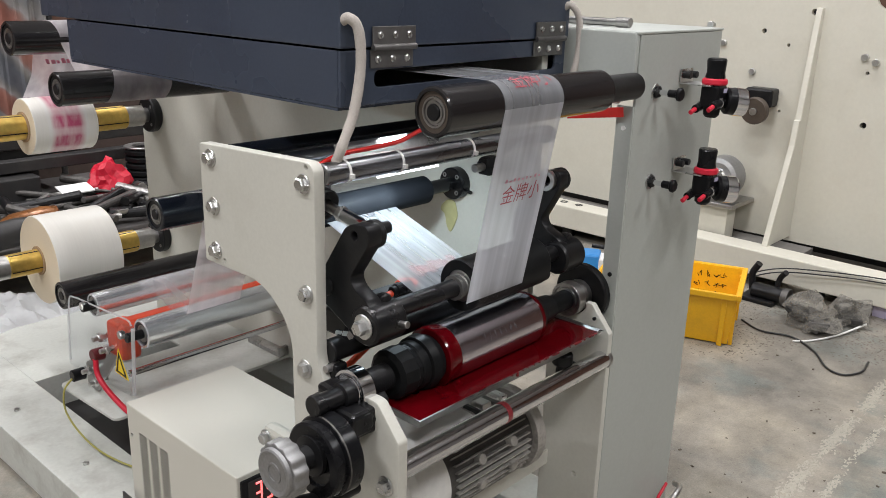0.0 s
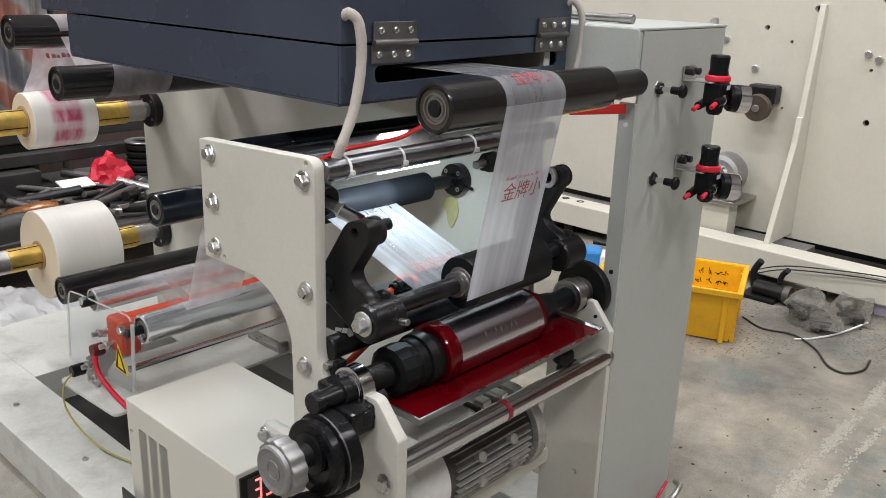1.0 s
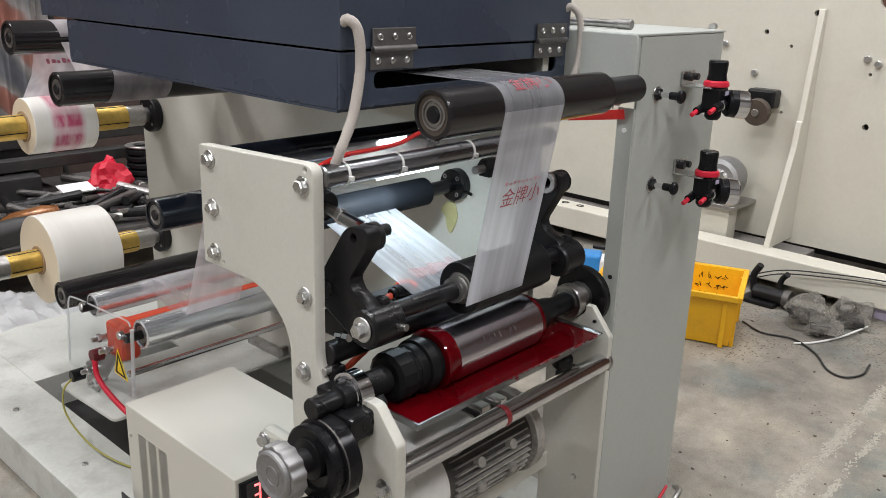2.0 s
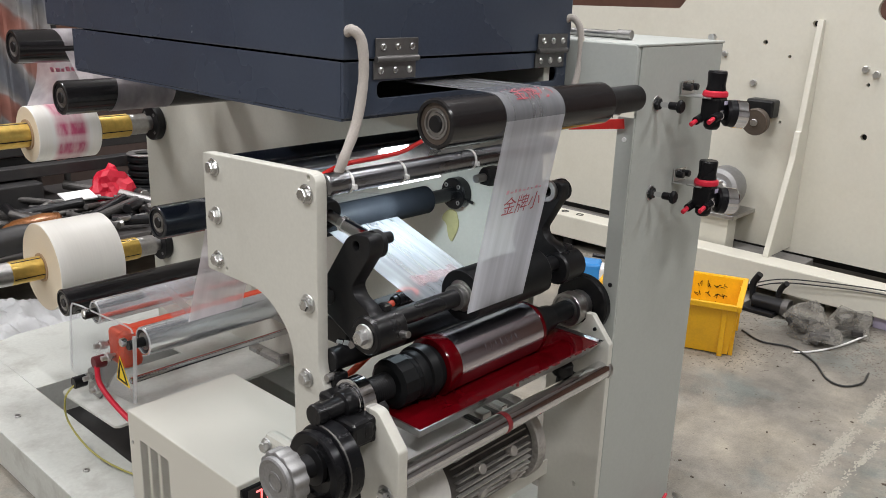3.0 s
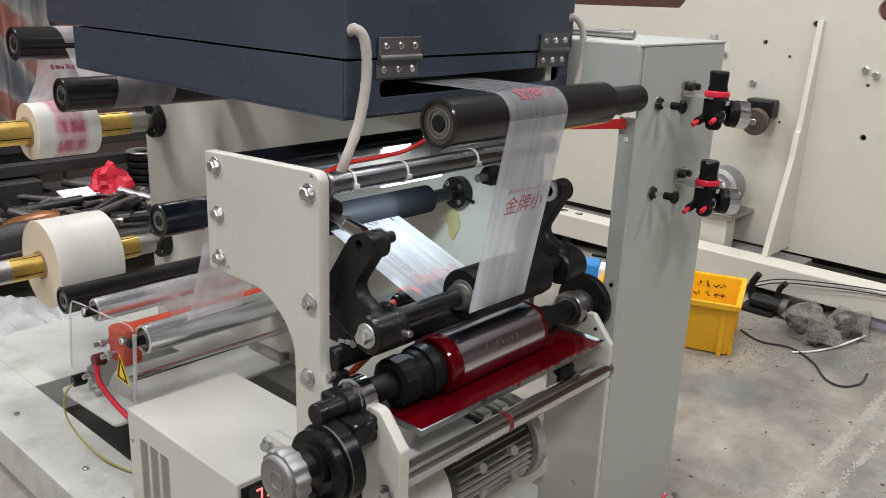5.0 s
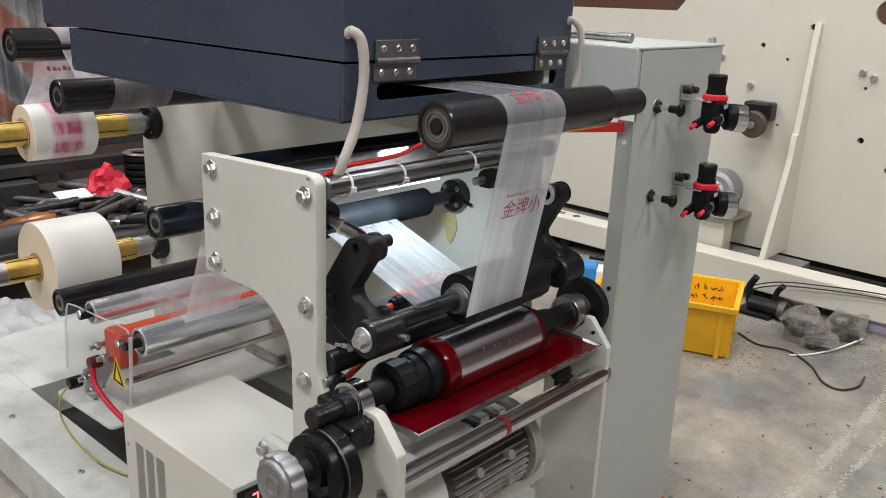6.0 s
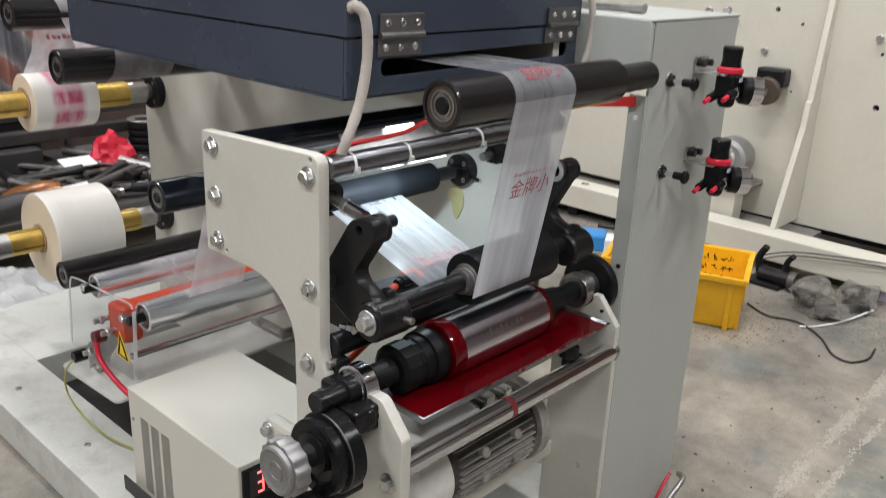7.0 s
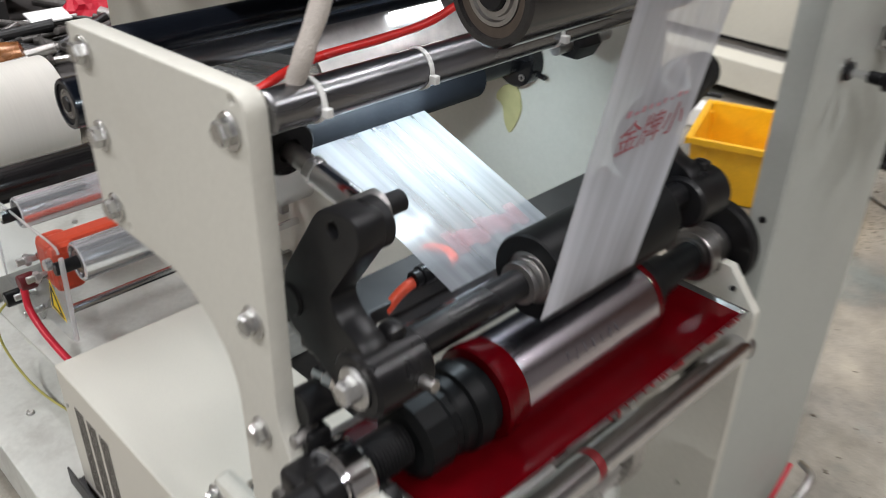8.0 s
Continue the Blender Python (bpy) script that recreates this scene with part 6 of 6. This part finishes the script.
sens = thing("blue_pack", "small blue topped pack lying on the floor", "pack", at=(3.62, 2.14, 0))
turn = Matrix.Translation((3.62, 2.14, 0)) @ Matrix.Rotation(0.5, 4, "Z")
part("pack", box(B(), -0.05, 0.06, -0.10, 0.06, 0.0, 0.085, 0.012, turn), WHITE, sens, "grey white pack")
part("cover", box(B(), -0.055, 0.065, -0.02, 0.105, 0.012, 0.10, 0.012, turn), BLUE, sens, "blue cover")
part("handle", rod(B(), (3.70, 2.22, 0.10), (3.80, 2.06, 0.085), 0.011, 10), BLACK, sens)

# ---- behind the machine: scrap heap, bench and cloths ----
bench = thing("low_bench", "low steel bench heaped with worn shafts", "bench", at=(1.7, 3.95, 0))
part("top", box(B(), 0.9, 2.6, 3.45, 4.6, 0.25, 0.29, 0.006), OILY, bench)
for x in (0.95, 2.55):
    for y in (3.5, 4.55):
        part("leg", box(B(), x - 0.03, x + 0.03, y - 0.03, y + 0.03, 0.0, 0.25), DARKST, bench)
part("black_box", box(B(), 0.98, 1.70, 3.98, 4.12, 0.292, 0.45, 0.006), DARKST, bench)
rnd = random.Random(21)
for k in range(95):
    x, y = rnd.uniform(1.45, 2.35), rnd.uniform(3.48, 3.98)
    r, L = rnd.uniform(0.008, 0.024), rnd.uniform(0.12, 0.36)
    a, tilt = rnd.uniform(0, 3.14), rnd.uniform(-0.15, 0.15)
    z = 0.29 + r + rnd.uniform(0, 0.05) + abs(math.sin(tilt)) * L / 2
    d = Vector((math.cos(a) * math.cos(tilt), math.sin(a) * math.cos(tilt), math.sin(tilt))) * L / 2
    p = Vector((x, y, z))
    o = solid("scrap_shaft", rod(B(), tuple(p - d), tuple(p + d), r, 14), rnd.choice((OLDST, OLDST, BLACK, BLACK, STEEL)), "worn grey steel shaft lying in the heap", "scrap shaft", "scrap shafts")
for k, (x, y, z, r, L, mt, lab) in enumerate(((1.49, 3.56, 0.335, 0.065, 0.30, AMBER, "brown banded copper coil lying on the bench"), (1.33, 3.44, 0.345, 0.055, 0.34, DARKST, "black armature lying on the bench"))):
    s = thing("coil", lab, "motor part", "motor coils", (x, y, z - r))
    mm = Matrix.Translation((x - L / 2, y, z)) @ Matrix.Rotation(math.radians(78), 4, "Y") @ Matrix.Rotation(0.35, 4, "X")
    part("winding", lathe(B(), [(0, 0), (0, r * 0.6), (0.03, r * 0.85), (0.06, r), (L * 0.6, r), (L * 0.8, r * 0.8), (L * 0.82, r * 0.45), (L * 0.82, 0)], mm, 28), mt, s)
    part("axle", lathe(B(), [(L * 0.8, r * 0.3), (L * 1.15, r * 0.28), (L * 1.15, 0)], mm, 16), STEEL, s)
sp = thing("ring_stack", "stack of black ribbed rings with a pale top", "ring stack", at=(2.2, 3.95, 0.29))
for k in range(7):
    part("ring", ring(B(), (2.20, 3.95, 0.292 + k * 0.034), (2.20, 3.95, 0.320 + k * 0.034), 0.085, 0.05, 28, 0.006), RUBBER, sp)
part("top_ring", ring(B(), (2.20, 3.95, 0.531), (2.20, 3.95, 0.541), 0.088, 0.05, 28, 0.003), STEEL, sp)
solid("red_bag", crumple(B(), (1.985, 3.90, 0.395), (0.11, 0.085, 0.11), 8, 3, 0.35, 0.06), CRIMSON, "crumpled bright red plastic bag in the heap", "plastic bag")
solid("label_card", box(B(), 0, 0.15, 0, 0.09, 0, 0.006, 0, Matrix.Translation((1.72, 3.80, 0.385)) @ Matrix.Rotation(0.25, 4, "X")), WHITE, "white card lying on the scrap heap", "card")
shelf2 = thing("steel_rack", "dark painted steel rack with long rails", "rack", at=(1.6, 4.4, 0))
part("rail", box(B(), 0.3, 2.45, 4.06, 4.13, 0.46, 0.515, 0.004), DARKST, shelf2)
part("rail", box(B(), 0.3, 2.45, 4.16, 4.22, 0.55, 0.60, 0.004), DARKST, shelf2)
part("shelf", box(B(), 0.3, 2.0, 4.2, 5.0, 0.50, 0.54, 0.004), DARKST, shelf2)
part("cabinet", box(B(), 0.3, 1.95, 4.62, 5.1, 0.02, 0.50, 0.004), DARKST, shelf2)
for x in (0.35, 1.30, 2.40):
    part("post", box(B(), x - 0.03, x + 0.03, 4.14, 4.20, 0.292, 0.55), DARKST, shelf2)

wb = thing("white_plastic", "heap of crumpled white plastic film on the floor", "plastic film", at=(1.3, 3.3, 0))
sheet = B()
nx, ny = 60, 44
g = []
for i in range(nx + 1):
    row = []
    for j in range(ny + 1):
        u, v = i / nx * 2 - 1, j / ny * 2 - 1
        edge = max(0.0, 1 - (abs(u) ** 3 + abs(v) ** 3))
        q = Vector((u * 2.6, v * 2.2, 0.3))
        h = edge * (0.10 + 0.10 * noise.noise(q) + 0.06 * noise.noise(q * 1.9) + 0.02 * abs(noise.noise(q * 4)))
        row.append(sheet.verts.new((1.25 + u * (0.34 + 0.06 * noise.noise(Vector((v * 3, 1, 2)))), 3.22 + v * (0.30 + 0.05 * noise.noise(Vector((u * 3, 4, 2)))), 0.004 + max(0, h))))
    g.append(row)
for i in range(nx):
    for j in range(ny):
        sheet.faces.new((g[i][j], g[i + 1][j], g[i + 1][j + 1], g[i][j + 1]))
part("film", soft(sheet), BAGW, wb)

# printed cloth hung behind the winder
def printed_cloth():
    m, nt, b = nodes_of("faded printed cloth")
    tc = add(nt, "ShaderNodeTexCoord")
    mp = add(nt, "ShaderNodeMapping")
    mp.inputs["Rotation"].default_value = (0, math.radians(-24), 0)
    nt.links.new(tc.outputs["Object"], mp.inputs["Vector"])
    wave = add(nt, "ShaderNodeTexWave", Scale=0.8, Distortion=7.0, Detail=4.0)
    wave.inputs["Detail Scale"].default_value = 1.4
    wave.bands_direction = "Z"
    nt.links.new(mp.outputs["Vector"], wave.inputs["Vector"])
    ramp = add(nt, "ShaderNodeValToRGB")
    cr = ramp.color_ramp
    cr.elements[0].position, cr.elements[0].color = 0.12, (0.075, 0.078, 0.088, 1)
    cr.elements[1].position, cr.elements[1].color = 0.95, (0.19, 0.08, 0.06, 1)
    for pos, col in ((0.38, (0.13, 0.125, 0.12, 1)), (0.62, (0.19, 0.18, 0.175, 1)), (0.76, (0.17, 0.085, 0.07, 1))):
        cr.elements.new(pos).color = col
    nt.links.new(wave.outputs["Fac"], ramp.inputs["Fac"])
    n = add(nt, "ShaderNodeTexNoise", Scale=5.0, Detail=6.0)
    nt.links.new(tc.outputs["Object"], n.inputs["Vector"])
    r = add(nt, "ShaderNodeMapRange")
    r.inputs["From Min"].default_value, r.inputs["From Max"].default_value = 0.3, 0.7
    r.inputs["To Min"].default_value, r.inputs["To Max"].default_value = 0.8, 2.1
    nt.links.new(n.outputs["Fac"], r.inputs["Value"])
    mul = add(nt, "ShaderNodeMix")
    mul.data_type, mul.blend_type = "RGBA", "MULTIPLY"
    mul.inputs["Factor"].default_value = 1.0
    nt.links.new(ramp.outputs["Color"], mul.inputs["A"])
    nt.links.new(r.outputs[0], mul.inputs["B"])
    nt.links.new(mul.outputs["Result"], b.inputs["Base Color"])
    b.inputs["Roughness"].default_value = 0.6
    return m


ban = thing("hanging_cloth", "faded printed cloth in grey, rust red and blue", "banner", at=(1.95, 5.3, 0))
t = B()
rows = []
for i in range(61):
    x = 1.55 + 0.80 * i / 60
    rows.append([t.verts.new((x, 5.25 + (0.03 + 0.012 * k / 14) * math.sin(i * 0.36) + 0.02 * math.sin(i * 0.92 + k * 0.15), 0.40 + 1.45 * k / 14 - 0.35 * (x - 1.95))) for k in range(15)])
for p, q in zip(rows, rows[1:]):
    for k in range(14):
        t.faces.new((p[k], q[k], q[k + 1], p[k + 1])).smooth = True
part("cloth", t, printed_cloth(), ban)
part("pole", rod(B(), (1.5, 5.27, 2.02), (2.4, 5.27, 1.70), 0.02, 12), STEEL, ban)
for x in (1.52, 2.38):
    part("upright", rod(B(), (x, 5.30, 0.0), (x, 5.30, 2.10), 0.02, 12), DARKST, ban)
pan = solid("dark_partition", box(B(), -0.5, 4.2, 5.6, 5.66, 0.0, 1.0, 0.004), PARTN, "low dark brown board partition behind the heap", "partition")
